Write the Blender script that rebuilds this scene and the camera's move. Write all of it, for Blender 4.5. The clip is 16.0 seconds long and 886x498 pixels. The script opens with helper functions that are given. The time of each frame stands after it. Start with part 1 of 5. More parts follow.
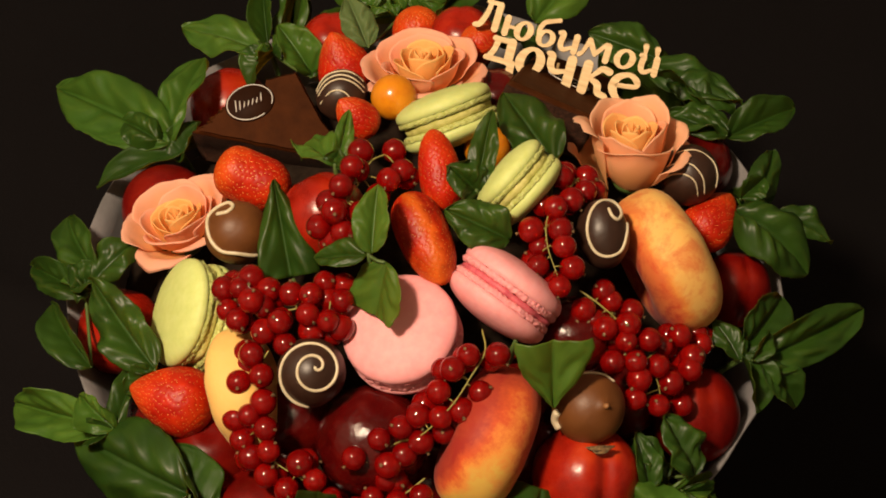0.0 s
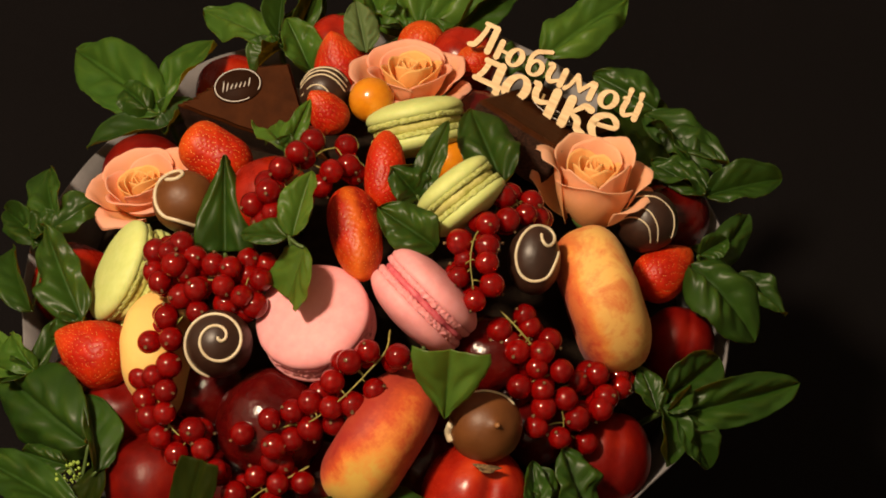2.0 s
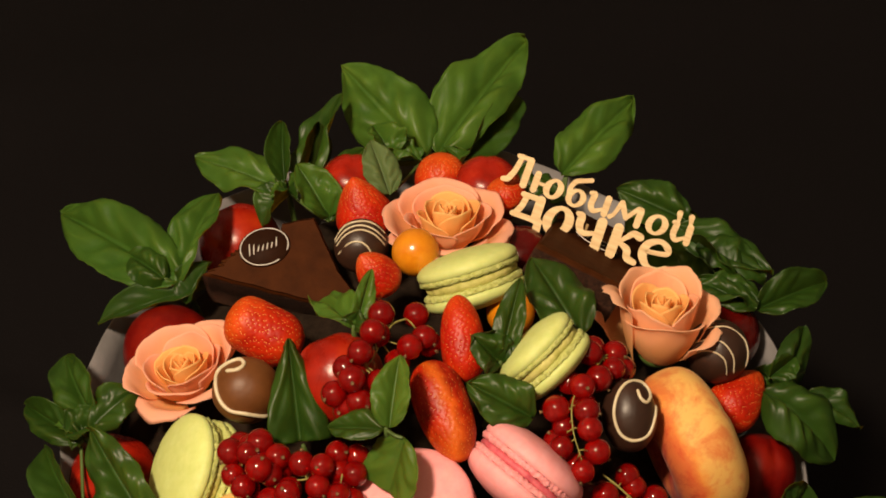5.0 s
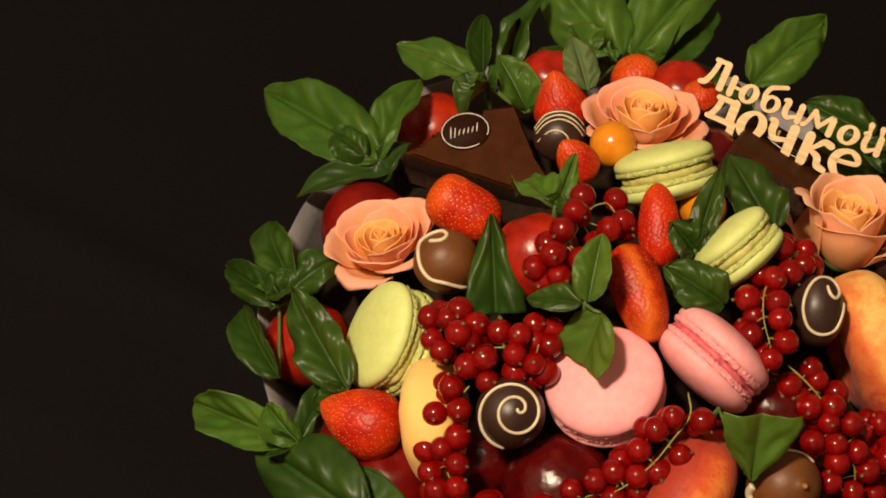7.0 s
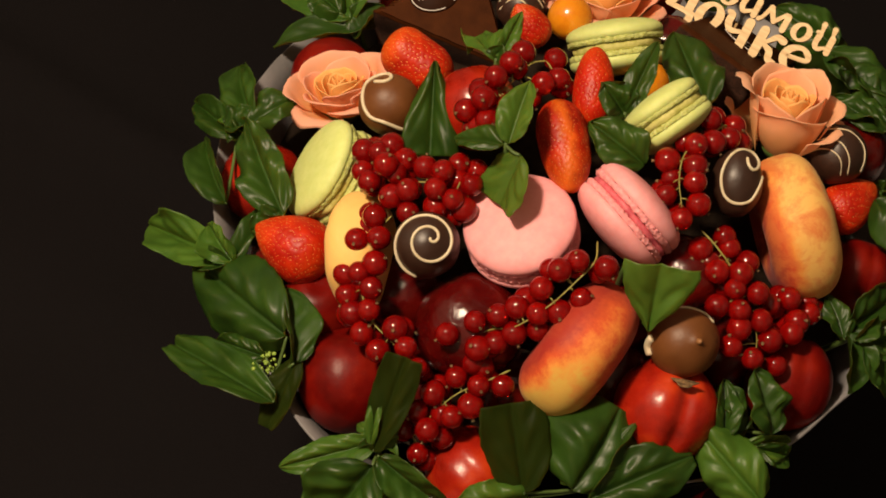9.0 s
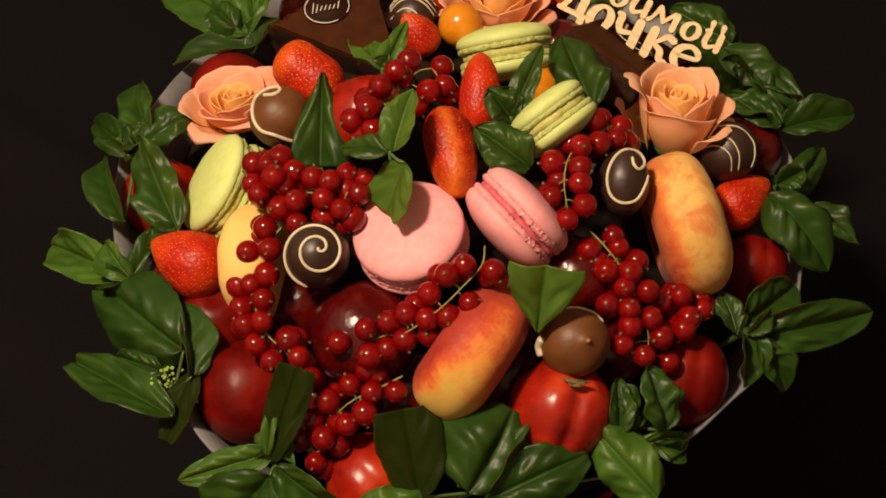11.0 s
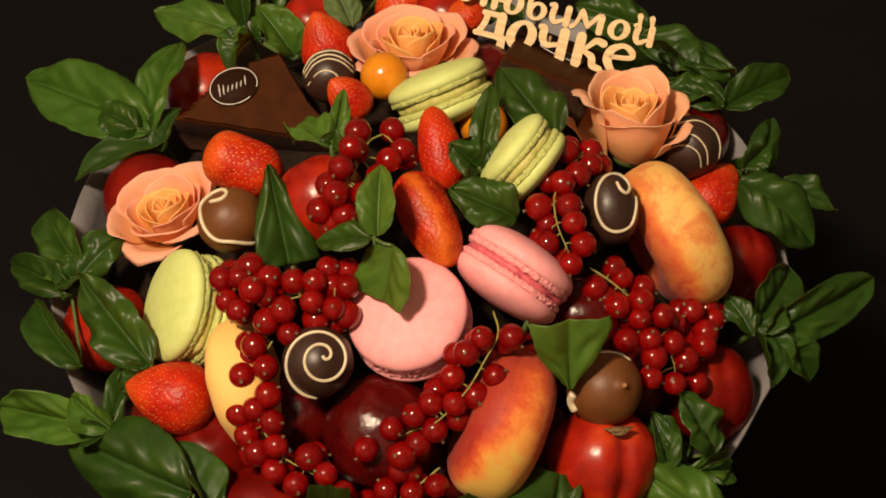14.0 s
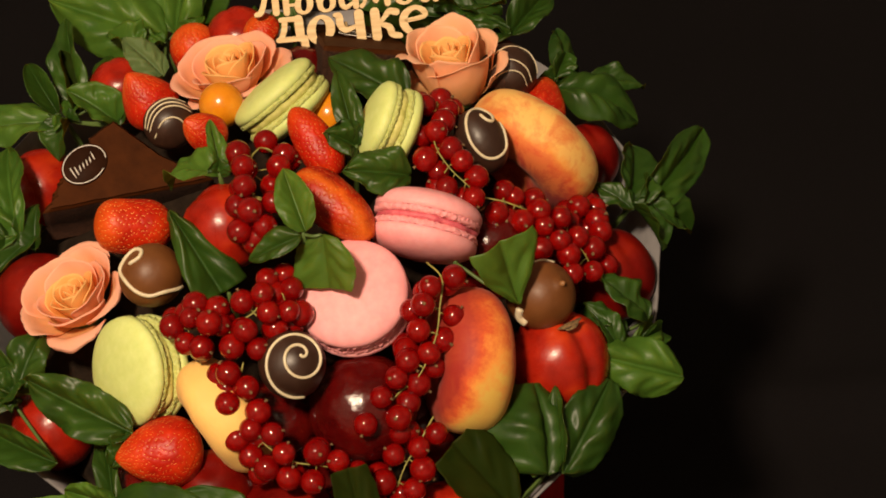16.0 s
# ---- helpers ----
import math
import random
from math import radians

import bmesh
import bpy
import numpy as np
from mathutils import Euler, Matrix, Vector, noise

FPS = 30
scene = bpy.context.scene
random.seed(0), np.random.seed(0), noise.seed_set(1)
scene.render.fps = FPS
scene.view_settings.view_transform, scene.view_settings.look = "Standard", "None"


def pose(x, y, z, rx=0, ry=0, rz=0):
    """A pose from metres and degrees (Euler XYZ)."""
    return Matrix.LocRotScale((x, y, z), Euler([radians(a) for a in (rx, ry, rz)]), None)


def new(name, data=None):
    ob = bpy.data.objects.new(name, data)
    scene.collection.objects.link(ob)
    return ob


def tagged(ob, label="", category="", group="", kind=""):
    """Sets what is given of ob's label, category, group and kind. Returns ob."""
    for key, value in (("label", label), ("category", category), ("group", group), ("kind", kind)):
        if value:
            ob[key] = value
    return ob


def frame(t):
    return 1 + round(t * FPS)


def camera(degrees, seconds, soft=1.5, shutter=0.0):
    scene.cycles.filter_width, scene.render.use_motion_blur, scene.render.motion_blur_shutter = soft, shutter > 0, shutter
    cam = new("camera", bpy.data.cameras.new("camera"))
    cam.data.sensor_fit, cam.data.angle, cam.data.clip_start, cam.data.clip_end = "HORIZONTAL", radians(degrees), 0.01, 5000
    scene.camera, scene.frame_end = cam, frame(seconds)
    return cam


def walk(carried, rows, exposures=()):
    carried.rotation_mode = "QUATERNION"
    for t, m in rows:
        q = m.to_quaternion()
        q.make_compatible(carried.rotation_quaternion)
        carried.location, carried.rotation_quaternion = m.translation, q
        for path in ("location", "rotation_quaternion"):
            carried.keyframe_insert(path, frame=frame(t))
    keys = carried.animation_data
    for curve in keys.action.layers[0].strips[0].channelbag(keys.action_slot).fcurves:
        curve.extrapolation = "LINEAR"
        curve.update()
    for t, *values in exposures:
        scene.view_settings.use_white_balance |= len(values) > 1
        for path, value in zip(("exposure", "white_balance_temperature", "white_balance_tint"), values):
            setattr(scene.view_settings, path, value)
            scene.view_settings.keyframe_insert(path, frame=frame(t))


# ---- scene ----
cam = camera(24.00, 16.0, soft=1.8)
PATH = [
    (0, pose(-0.0298, -0.4800, 0.8030, 36.16, -0.60, -3.56)),
    (0.5, pose(0.0204, -0.4966, 0.8028, 36.71, -1.44, 1.08)),
    (1, pose(0.0527, -0.4995, 0.7945, 37.66, -1.18, 4.86)),
    (1.5, pose(0.0745, -0.5030, 0.7892, 38.25, -1.03, 7.28)),
    (2, pose(0.0847, -0.5047, 0.7878, 38.65, -1.01, 7.96)),
    (2.5, pose(0.0844, -0.5003, 0.7914, 39.17, -1.33, 7.78)),
    (3, pose(0.0718, -0.4876, 0.7909, 39.23, -1.12, 6.69)),
    (3.2, pose(0.0640, -0.4814, 0.7932, 39.27, -1.35, 5.96)),
    (5.3, pose(-0.0654, -0.4235, 0.7997, 37.41, -3.55, -1.79)),
    (5.5, pose(-0.0737, -0.4249, 0.7986, 37.62, -3.48, -1.56)),
    (6, pose(-0.0886, -0.4290, 0.7967, 37.42, -3.48, -0.90)),
    (6.5, pose(-0.1000, -0.4452, 0.7970, 36.87, -3.79, 1.19)),
    (7, pose(-0.0877, -0.4679, 0.7966, 36.53, -3.80, 3.16)),
    (7.5, pose(-0.0668, -0.4961, 0.7940, 36.18, -4.94, 5.63)),
    (8, pose(-0.0448, -0.5211, 0.7915, 36.21, -4.72, 7.86)),
    (8.5, pose(-0.0227, -0.5298, 0.7889, 36.65, -4.65, 8.71)),
    (9, pose(0.0010, -0.5372, 0.7859, 37.11, -4.01, 10.25)),
    (9.5, pose(0.0203, -0.5441, 0.7853, 37.26, -3.68, 10.40)),
    (10, pose(0.0387, -0.5363, 0.7910, 37.51, -3.45, 9.99)),
    (10.2, pose(0.0425, -0.5336, 0.7923, 37.65, -3.32, 9.72)),
    (12.3, pose(0.0290, -0.5418, 0.7925, 37.38, -1.39, 5.08)),
    (12.5, pose(0.0217, -0.5398, 0.7934, 37.64, -1.58, 3.95)),
    (13, pose(-0.0030, -0.5271, 0.7909, 37.16, -2.52, 0.29)),
    (13.5, pose(-0.0366, -0.4997, 0.7872, 36.18, -2.28, -2.87)),
    (14, pose(-0.0626, -0.4665, 0.7781, 36.15, -1.48, -6.64)),
    (14.5, pose(-0.0825, -0.4459, 0.7623, 36.28, -0.97, -14.09)),
    (15, pose(-0.1172, -0.4393, 0.7577, 37.20, 0.34, -21.59)),
    (15.5, pose(-0.1723, -0.4517, 0.7608, 38.37, 0.99, -28.02)),
    (16, pose(-0.2040, -0.4823, 0.7919, 38.22, 1.30, -30.57)),
]
walk(cam, PATH)

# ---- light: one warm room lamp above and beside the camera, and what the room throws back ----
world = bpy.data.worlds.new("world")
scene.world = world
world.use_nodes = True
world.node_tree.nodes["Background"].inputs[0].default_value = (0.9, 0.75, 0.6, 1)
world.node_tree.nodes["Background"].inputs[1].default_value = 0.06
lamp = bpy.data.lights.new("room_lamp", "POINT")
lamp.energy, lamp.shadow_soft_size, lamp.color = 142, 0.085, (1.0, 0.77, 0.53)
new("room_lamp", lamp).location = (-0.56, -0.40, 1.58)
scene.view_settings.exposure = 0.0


# ---- materials ----
def mat(name, build):
    m = bpy.data.materials.new(name)
    m.use_nodes = True
    t = m.node_tree
    b = t.nodes["Principled BSDF"]
    build(t, b)
    return m


def node(t, kind, **kw):
    n = t.nodes.new(kind)
    for k, v in kw.items():
        if k in n.inputs:
            n.inputs[k].default_value = v
    return n


def ramp(t, fac, stops):
    n = t.nodes.new("ShaderNodeValToRGB")
    e = n.color_ramp.elements
    while len(e) < len(stops):
        e.new(0.5)
    for k, (p, c) in enumerate(stops):
        e[k].position, e[k].color = p, (*c, 1)
    t.links.new(fac, n.inputs[0])
    return n.outputs[0]


def tex(t, scale, detail=4.0, rough=0.55, coord="Object", distort=0.0):
    c = t.nodes.new("ShaderNodeTexCoord")
    n = node(t, "ShaderNodeTexNoise", Scale=scale, Detail=detail, Roughness=rough, Distortion=distort)
    t.links.new(c.outputs[coord], n.inputs["Vector"])
    return n.outputs[0]


def mix(t, fac, a, b, blend="MIX"):
    n = t.nodes.new("ShaderNodeMix")
    n.data_type, n.blend_type = "RGBA", blend
    for s, v in ((0, fac), (6, a), (7, b)):
        if isinstance(v, (int, float)):
            n.inputs[s].default_value = v
        elif isinstance(v, tuple):
            n.inputs[s].default_value = (*v, 1)
        else:
            t.links.new(v, n.inputs[s])
    return n.outputs[2]


def math_node(t, op, a, b=0.0):
    n = t.nodes.new("ShaderNodeMath")
    n.operation = op
    for k, v in enumerate((a, b)):
        if isinstance(v, (int, float)):
            n.inputs[k].default_value = v
        else:
            t.links.new(v, n.inputs[k])
    return n.outputs[0]


def relief(t, b, height, strength, distance):
    n = node(t, "ShaderNodeBump", Strength=strength, Distance=distance)
    t.links.new(height, n.inputs["Height"])
    t.links.new(n.outputs[0], b.inputs["Normal"])


def surface(b, rough=0.5, coat=0.0, coat_rough=0.1, sss=0.0, radius=(0.003, 0.001, 0.0005), spec=0.5, sheen=0.0):
    b.inputs["Roughness"].default_value = rough
    b.inputs["Coat Weight"].default_value = coat
    b.inputs["Coat Roughness"].default_value = coat_rough
    b.inputs["Subsurface Weight"].default_value = sss
    b.inputs["Subsurface Radius"].default_value = radius
    b.inputs["Subsurface Scale"].default_value = 1.0
    b.inputs["Specular IOR Level"].default_value = spec
    b.inputs["Sheen Weight"].default_value = sheen


def see_through(t, b, colour, amount):
    """Let part of the light that falls on one side glow on the other."""
    thin = t.nodes.new("ShaderNodeBsdfTranslucent")
    t.links.new(colour, thin.inputs[0])
    both = t.nodes.new("ShaderNodeMixShader")
    both.inputs[0].default_value = amount
    t.links.new(b.outputs[0], both.inputs[1])
    t.links.new(thin.outputs[0], both.inputs[2])
    t.links.new(both.outputs[0], t.nodes["Material Output"].inputs[0])


def random_of(t):
    return t.nodes.new("ShaderNodeObjectInfo").outputs["Random"]


def skin(dark, mid, light, rough=0.28, bloom=0.25, gloss=0.4, uneven=0.08):
    def build(t, b):
        big = tex(t, 55, 3)
        small = tex(t, 420, 5, 0.65)
        col = ramp(t, big, ((0.3, dark), (0.52, mid), (0.72, light)))
        col = mix(t, math_node(t, "MULTIPLY", small, 0.15), col, light)
        spots = t.nodes.new("ShaderNodeTexVoronoi")
        spots.inputs["Scale"].default_value = 900
        c = t.nodes.new("ShaderNodeTexCoord")
        t.links.new(c.outputs["Object"], spots.inputs["Vector"])
        dots = ramp(t, spots.outputs["Distance"], ((0.08, (1, 1, 1)), (0.16, (0, 0, 0))))
        col = mix(t, math_node(t, "MULTIPLY", dots, 0.08), col, (0.6, 0.3, 0.2))
        dust = ramp(t, tex(t, 90, 6, 0.7, distort=0.6), ((0.45, (0, 0, 0)), (0.75, (1, 1, 1))))
        col = mix(t, math_node(t, "MULTIPLY", dust, bloom * 0.35), col, (0.34, 0.17, 0.19))
        t.links.new(col, b.inputs["Base Color"])
        rough_map = math_node(t, "MULTIPLY_ADD", dust, 0.10)
        rough_map.node.inputs[2].default_value = rough
        surface(b, rough, 0.0, 0.2, 0.05, (0.003, 0.0008, 0.0004), gloss)
        t.links.new(rough_map, b.inputs["Roughness"])
        swell = math_node(t, "ADD", math_node(t, "MULTIPLY", tex(t, 130, 2), 4.0), small)
        relief(t, b, swell, uneven, 0.001)
    return build


# dark skin, taken darker still for the rose's shadow on the rear plum
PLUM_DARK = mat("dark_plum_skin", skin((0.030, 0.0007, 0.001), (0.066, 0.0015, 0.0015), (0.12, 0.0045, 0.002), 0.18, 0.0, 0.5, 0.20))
PLUM_RED = mat("red_plum_skin", skin((0.13, 0.0030, 0.002), (0.28, 0.009, 0.003), (0.44, 0.036, 0.006), 0.27, 0.0, 0.34))
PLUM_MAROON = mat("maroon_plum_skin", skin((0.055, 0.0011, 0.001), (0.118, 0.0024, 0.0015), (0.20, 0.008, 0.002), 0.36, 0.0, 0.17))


def build_peach(blush_at, yellow, strength):
    def build(t, b):
        c = t.nodes.new("ShaderNodeTexCoord")
        s = t.nodes.new("ShaderNodeSeparateXYZ")
        t.links.new(c.outputs["Generated"], s.inputs[0])
        wide = mix(t, 0.55, tex(t, 45, 4, 0.6, distort=0.5), tex(t, 150, 6, 0.75))
        fine = tex(t, 1400, 3)
        along = math_node(t, "MULTIPLY_ADD", s.outputs[0], blush_at[0])
        along.node.inputs[2].default_value = blush_at[2]
        across = math_node(t, "MULTIPLY_ADD", s.outputs[1], blush_at[1])
        t.links.new(along, across.node.inputs[2])
        side = math_node(t, "POWER", math_node(t, "SUBTRACT", s.outputs[2], blush_at[3]), 2.0)
        across = math_node(t, "ADD", across, math_node(t, "MULTIPLY", side, blush_at[4]))
        blush = math_node(t, "ADD", across, math_node(t, "MULTIPLY", math_node(t, "SUBTRACT", wide, 0.5), 1.5))
        col = ramp(t, blush, ((0.10, yellow), (0.36, (0.70, 0.26, 0.05)), (0.62, (0.54, 0.080, 0.020)), (0.95, (0.30, 0.022, 0.014))))
        patch = ramp(t, tex(t, 75, 6, 0.7, distort=0.4), ((0.44, (0, 0, 0)), (0.60, (1, 1, 1))))
        col = mix(t, math_node(t, "MULTIPLY", patch, strength), col, (0.58, 0.15, 0.04))
        t.links.new(col, b.inputs["Base Color"])
        surface(b, 0.62, 0.0, 0.3, 0.15, (0.004, 0.002, 0.001), 0.3, 0.04)
        relief(t, b, fine, 0.12, 0.0006)
    return build


PEACH_WARM = mat("peach_skin_orange", build_peach((0.20, -0.45, 0.20, 0.28, 2.3), (0.70, 0.40, 0.11), 0.8))
PEACH_RED = mat("peach_skin_blush", build_peach((0.95, -0.1, -0.18, 0.40, 3.4), (0.64, 0.40, 0.08), 0.12))
PEACH_YELLOW = mat("peach_skin_yellow", build_peach((0.0, 0.0, -0.10, 0.5, 0.0), (0.80, 0.49, 0.15), 0.03))


def build_berry(t, b):
    n = tex(t, 350, 3)
    col = ramp(t, n, ((0.3, (0.25, 0.002, 0.002)), (0.7, (0.42, 0.006, 0.003))))
    col = mix(t, math_node(t, "MULTIPLY", random_of(t), 0.55), col, (0.17, 0.001, 0.002))
    t.links.new(col, b.inputs["Base Color"])
    surface(b, 0.10, 0.25, 0.04, 0.25, (0.006, 0.0008, 0.0006), 0.5)
    b.inputs["Transmission Weight"].default_value = 0.45
    b.inputs["IOR"].default_value = 1.38
    relief(t, b, tex(t, 700, 2), 0.03, 0.0005)


BERRY = mat("redcurrant_skin", build_berry)


def speckled(a, c, scale, rough, bump=0.1, sss=0.0, coat=0.0, spec=0.5, dist=0.0005, radius=(0.003, 0.002, 0.001), fine=None, sheen=0.0):
    def build(t, b):
        n = tex(t, scale, 5, 0.6)
        col = ramp(t, n, ((0.3, a), (0.7, c)))
        wide = ramp(t, tex(t, scale * 0.13, 2), ((0.3, (0.86, 0.86, 0.86)), (0.7, (1, 1, 1))))
        t.links.new(mix(t, 1.0, col, wide, "MULTIPLY"), b.inputs["Base Color"])
        surface(b, rough, coat, 0.15, sss, radius, spec, sheen)
        if bump:
            relief(t, b, tex(t, fine or scale * 3, 4, 0.65), bump, dist)
    return build


MACARON_PINK = mat("pink_macaron_shell", speckled((0.84, 0.325, 0.345), (0.88, 0.39, 0.41), 300, 0.55, 0.05, 0.15, 0, 0.35))
MACARON_PINK_FOOT = mat("pink_macaron_foot", speckled((0.76, 0.25, 0.27), (0.87, 0.37, 0.39), 900, 0.8, 0.35, 0.1, 0, 0.2))
PINK_CREAM = mat("pink_filling", speckled((0.50, 0.06, 0.10), (0.72, 0.17, 0.20), 420, 0.6, 0.4))
MACARON_GREEN = mat("pistachio_macaron_shell", speckled((0.54, 0.62, 0.20), (0.62, 0.69, 0.26), 260, 0.55, 0.06, 0.15, 0, 0.35))
MACARON_GREEN_FOOT = mat("pistachio_macaron_foot", speckled((0.42, 0.46, 0.10), (0.64, 0.68, 0.27), 900, 0.85, 0.8, 0.1, 0, 0.2))
GREEN_CREAM = mat("pistachio_filling", speckled((0.38, 0.38, 0.07), (0.64, 0.60, 0.22), 300, 0.6, 0.6))
CHOC_DARK = mat("dark_chocolate", speckled((0.024, 0.010, 0.006), (0.040, 0.016, 0.009), 160, 0.42, 0.08, 0, 0.0, 0.5, 0.0006))
CHOC_MILK = mat("milk_chocolate", speckled((0.120, 0.040, 0.009), (0.155, 0.054, 0.013), 120, 0.48, 0.10, 0.05, 0.0, 0.4, 0.0008))
PEAK = mat("light_chocolate", speckled((0.24, 0.105, 0.036), (0.32, 0.15, 0.055), 300, 0.5, 0.1))
ICING = mat("cream_icing", speckled((0.56, 0.46, 0.30), (0.68, 0.59, 0.42), 400, 0.42, 0.1, 0.1))
CAKE_TOP = mat("chocolate_glaze", speckled((0.034, 0.0095, 0.0022), (0.056, 0.0155, 0.0034), 140, 0.62, 0.15, 0, 0, 0.05, 0.001))
CAKE_CRUMB = mat("chocolate_sponge", speckled((0.020, 0.008, 0.005), (0.085, 0.034, 0.018), 900, 0.85, 0.9, 0, 0, 0.2, 0.002))
PLAQUE = mat("dark_chocolate_plaque", speckled((0.016, 0.006, 0.003), (0.026, 0.009, 0.004), 120, 0.6, 0.05, 0, 0, 0.06))
PRINT = mat("white_print", speckled((0.66, 0.62, 0.58), (0.76, 0.72, 0.68), 300, 0.5, 0))
BASIL_STEM = mat("basil_stem", speckled((0.045, 0.085, 0.014), (0.08, 0.13, 0.026), 300, 0.55, 0.2))
STEM = mat("green_stem", speckled((0.16, 0.15, 0.025), (0.36, 0.31, 0.08), 500, 0.55, 0.3))
CALYX = mat("dried_calyx", speckled((0.030, 0.014, 0.007), (0.32, 0.19, 0.075), 900, 0.85, 0.5))
SEED = mat("strawberry_seed", speckled((0.58, 0.26, 0.05), (0.72, 0.42, 0.11), 900, 0.4, 0))
# white paper set to grey: the shade on its inner side is in the colour
PAPER = mat("white_paper_greyed", speckled((0.15, 0.145, 0.15), (0.21, 0.20, 0.21), 60, 0.6, 0.15, 0, 0, 0.4, 0.002))
CARD = mat("black_card", speckled((0.007, 0.005, 0.005), (0.013, 0.010, 0.009), 90, 0.7, 0.1, 0, 0, 0.2))
FOAM = mat("dark_floral_foam", speckled((0.010, 0.006, 0.004), (0.022, 0.014, 0.009), 300, 0.95, 0.8, 0, 0, 0.1))
RIBBON = mat("red_satin_ribbon", speckled((0.26, 0.004, 0.003), (0.36, 0.007, 0.004), 80, 0.5, 0.1, 0, 0, 0.3, 0.001))
SKEWER = mat("bamboo_skewer", speckled((0.42, 0.28, 0.12), (0.56, 0.40, 0.20), 200, 0.6, 0.2))
PHYSALIS = mat("physalis_skin", speckled((0.62, 0.19, 0.006), (0.72, 0.27, 0.010), 200, 0.22, 0.05, 0.1, 0.2, 0.5, 0.0005, (0.006, 0.003, 0.001)))
BUD = mat("basil_flower_buds", speckled((0.16, 0.28, 0.03), (0.36, 0.50, 0.08), 900, 0.6, 0.3))
WALL = mat("room_paint", speckled((0.26, 0.235, 0.21), (0.31, 0.28, 0.25), 3, 0.8, 0.1))


def build_wood(t, b):
    c = t.nodes.new("ShaderNodeTexCoord")
    m = t.nodes.new("ShaderNodeMapping")
    m.inputs["Scale"].default_value = (60, 700, 60)
    t.links.new(c.outputs["Object"], m.inputs[0])
    n = node(t, "ShaderNodeTexNoise", Scale=1.0, Detail=5.0)
    t.links.new(m.outputs[0], n.inputs["Vector"])
    col = ramp(t, n.outputs[0], ((0.25, (0.50, 0.34, 0.16)), (0.75, (0.74, 0.55, 0.31))))
    t.links.new(col, b.inputs["Base Color"])
    surface(b, 0.55, spec=0.35)
    relief(t, b, n.outputs[0], 0.15, 0.0004)


WOOD = mat("birch_plywood", build_wood)
CHAR = mat("laser_browned_edge", speckled((0.20, 0.10, 0.035), (0.38, 0.22, 0.08), 300, 0.7, 0.1))


def build_cloth(t, b):
    c = t.nodes.new("ShaderNodeTexCoord")
    weave = node(t, "ShaderNodeTexNoise", Scale=900.0, Detail=3.0)
    t.links.new(c.outputs["Object"], weave.inputs["Vector"])
    wide = tex(t, 2.2, 5, 0.6)
    col = ramp(t, wide, ((0.3, (0.0018, 0.0012, 0.0016)), (0.7, (0.0035, 0.0025, 0.0032))))
    t.links.new(col, b.inputs["Base Color"])
    surface(b, 0.9, spec=0.15, sheen=0.0)
    relief(t, b, math_node(t, "ADD", weave.outputs[0], math_node(t, "MULTIPLY", tex(t, 16, 4), 3.0)), 0.25, 0.002)


CLOTH = mat("black_cloth", build_cloth)


def build_strawberry(red, deep, pale, gloss=0.35, streak=0.4, band=0.0):
    def build(t, b):
        n = tex(t, 130, 4)
        col = ramp(t, n, ((0.3, deep), (0.65, red)))
        wide = ramp(t, tex(t, 60, 3), ((0.48, (0, 0, 0)), (0.75, (1, 1, 1))))
        c = t.nodes.new("ShaderNodeTexCoord")
        sep = t.nodes.new("ShaderNodeSeparateXYZ")
        t.links.new(c.outputs["Generated"], sep.inputs[0])
        tip = ramp(t, math_node(t, "ADD", sep.outputs[2], math_node(t, "MULTIPLY", math_node(t, "SUBTRACT", n, 0.5), 0.5)), ((0.62, (0, 0, 0)), (1.0, (1, 1, 1))))
        col = mix(t, math_node(t, "MULTIPLY", tip, 0.5), col, pale)
        if band:
            off = math_node(t, "ABSOLUTE", math_node(t, "ADD", math_node(t, "SUBTRACT", sep.outputs[1], band), math_node(t, "MULTIPLY", math_node(t, "SUBTRACT", n, 0.5), 0.35)))
            line = ramp(t, off, ((0.02, (1, 1, 1)), (0.18, (0, 0, 0))))
            col = mix(t, math_node(t, "MULTIPLY", line, 0.65), col, pale)
        t.links.new(mix(t, math_node(t, "MULTIPLY", wide, streak), col, pale), b.inputs["Base Color"])
        surface(b, 0.42, 0.0, 0.12, 0.0, (0.003, 0.0008, 0.0005), gloss * 0.7)
        relief(t, b, tex(t, 520, 3), 0.22, 0.0008)
    return build


STRAW_RED = mat("strawberry_flesh", build_strawberry((0.46, 0.014, 0.002), (0.27, 0.005, 0.001), (0.58, 0.075, 0.005)))
STRAW_ORANGE = mat("strawberry_flesh_paler", build_strawberry((0.50, 0.022, 0.003), (0.30, 0.007, 0.001), (0.64, 0.12, 0.008), 0.35, 0.15))
STRAW_STREAKED = mat("strawberry_flesh_streaked", build_strawberry((0.40, 0.014, 0.002), (0.16, 0.003, 0.001), (0.64, 0.13, 0.010), 0.35, 0.1, 0.66))


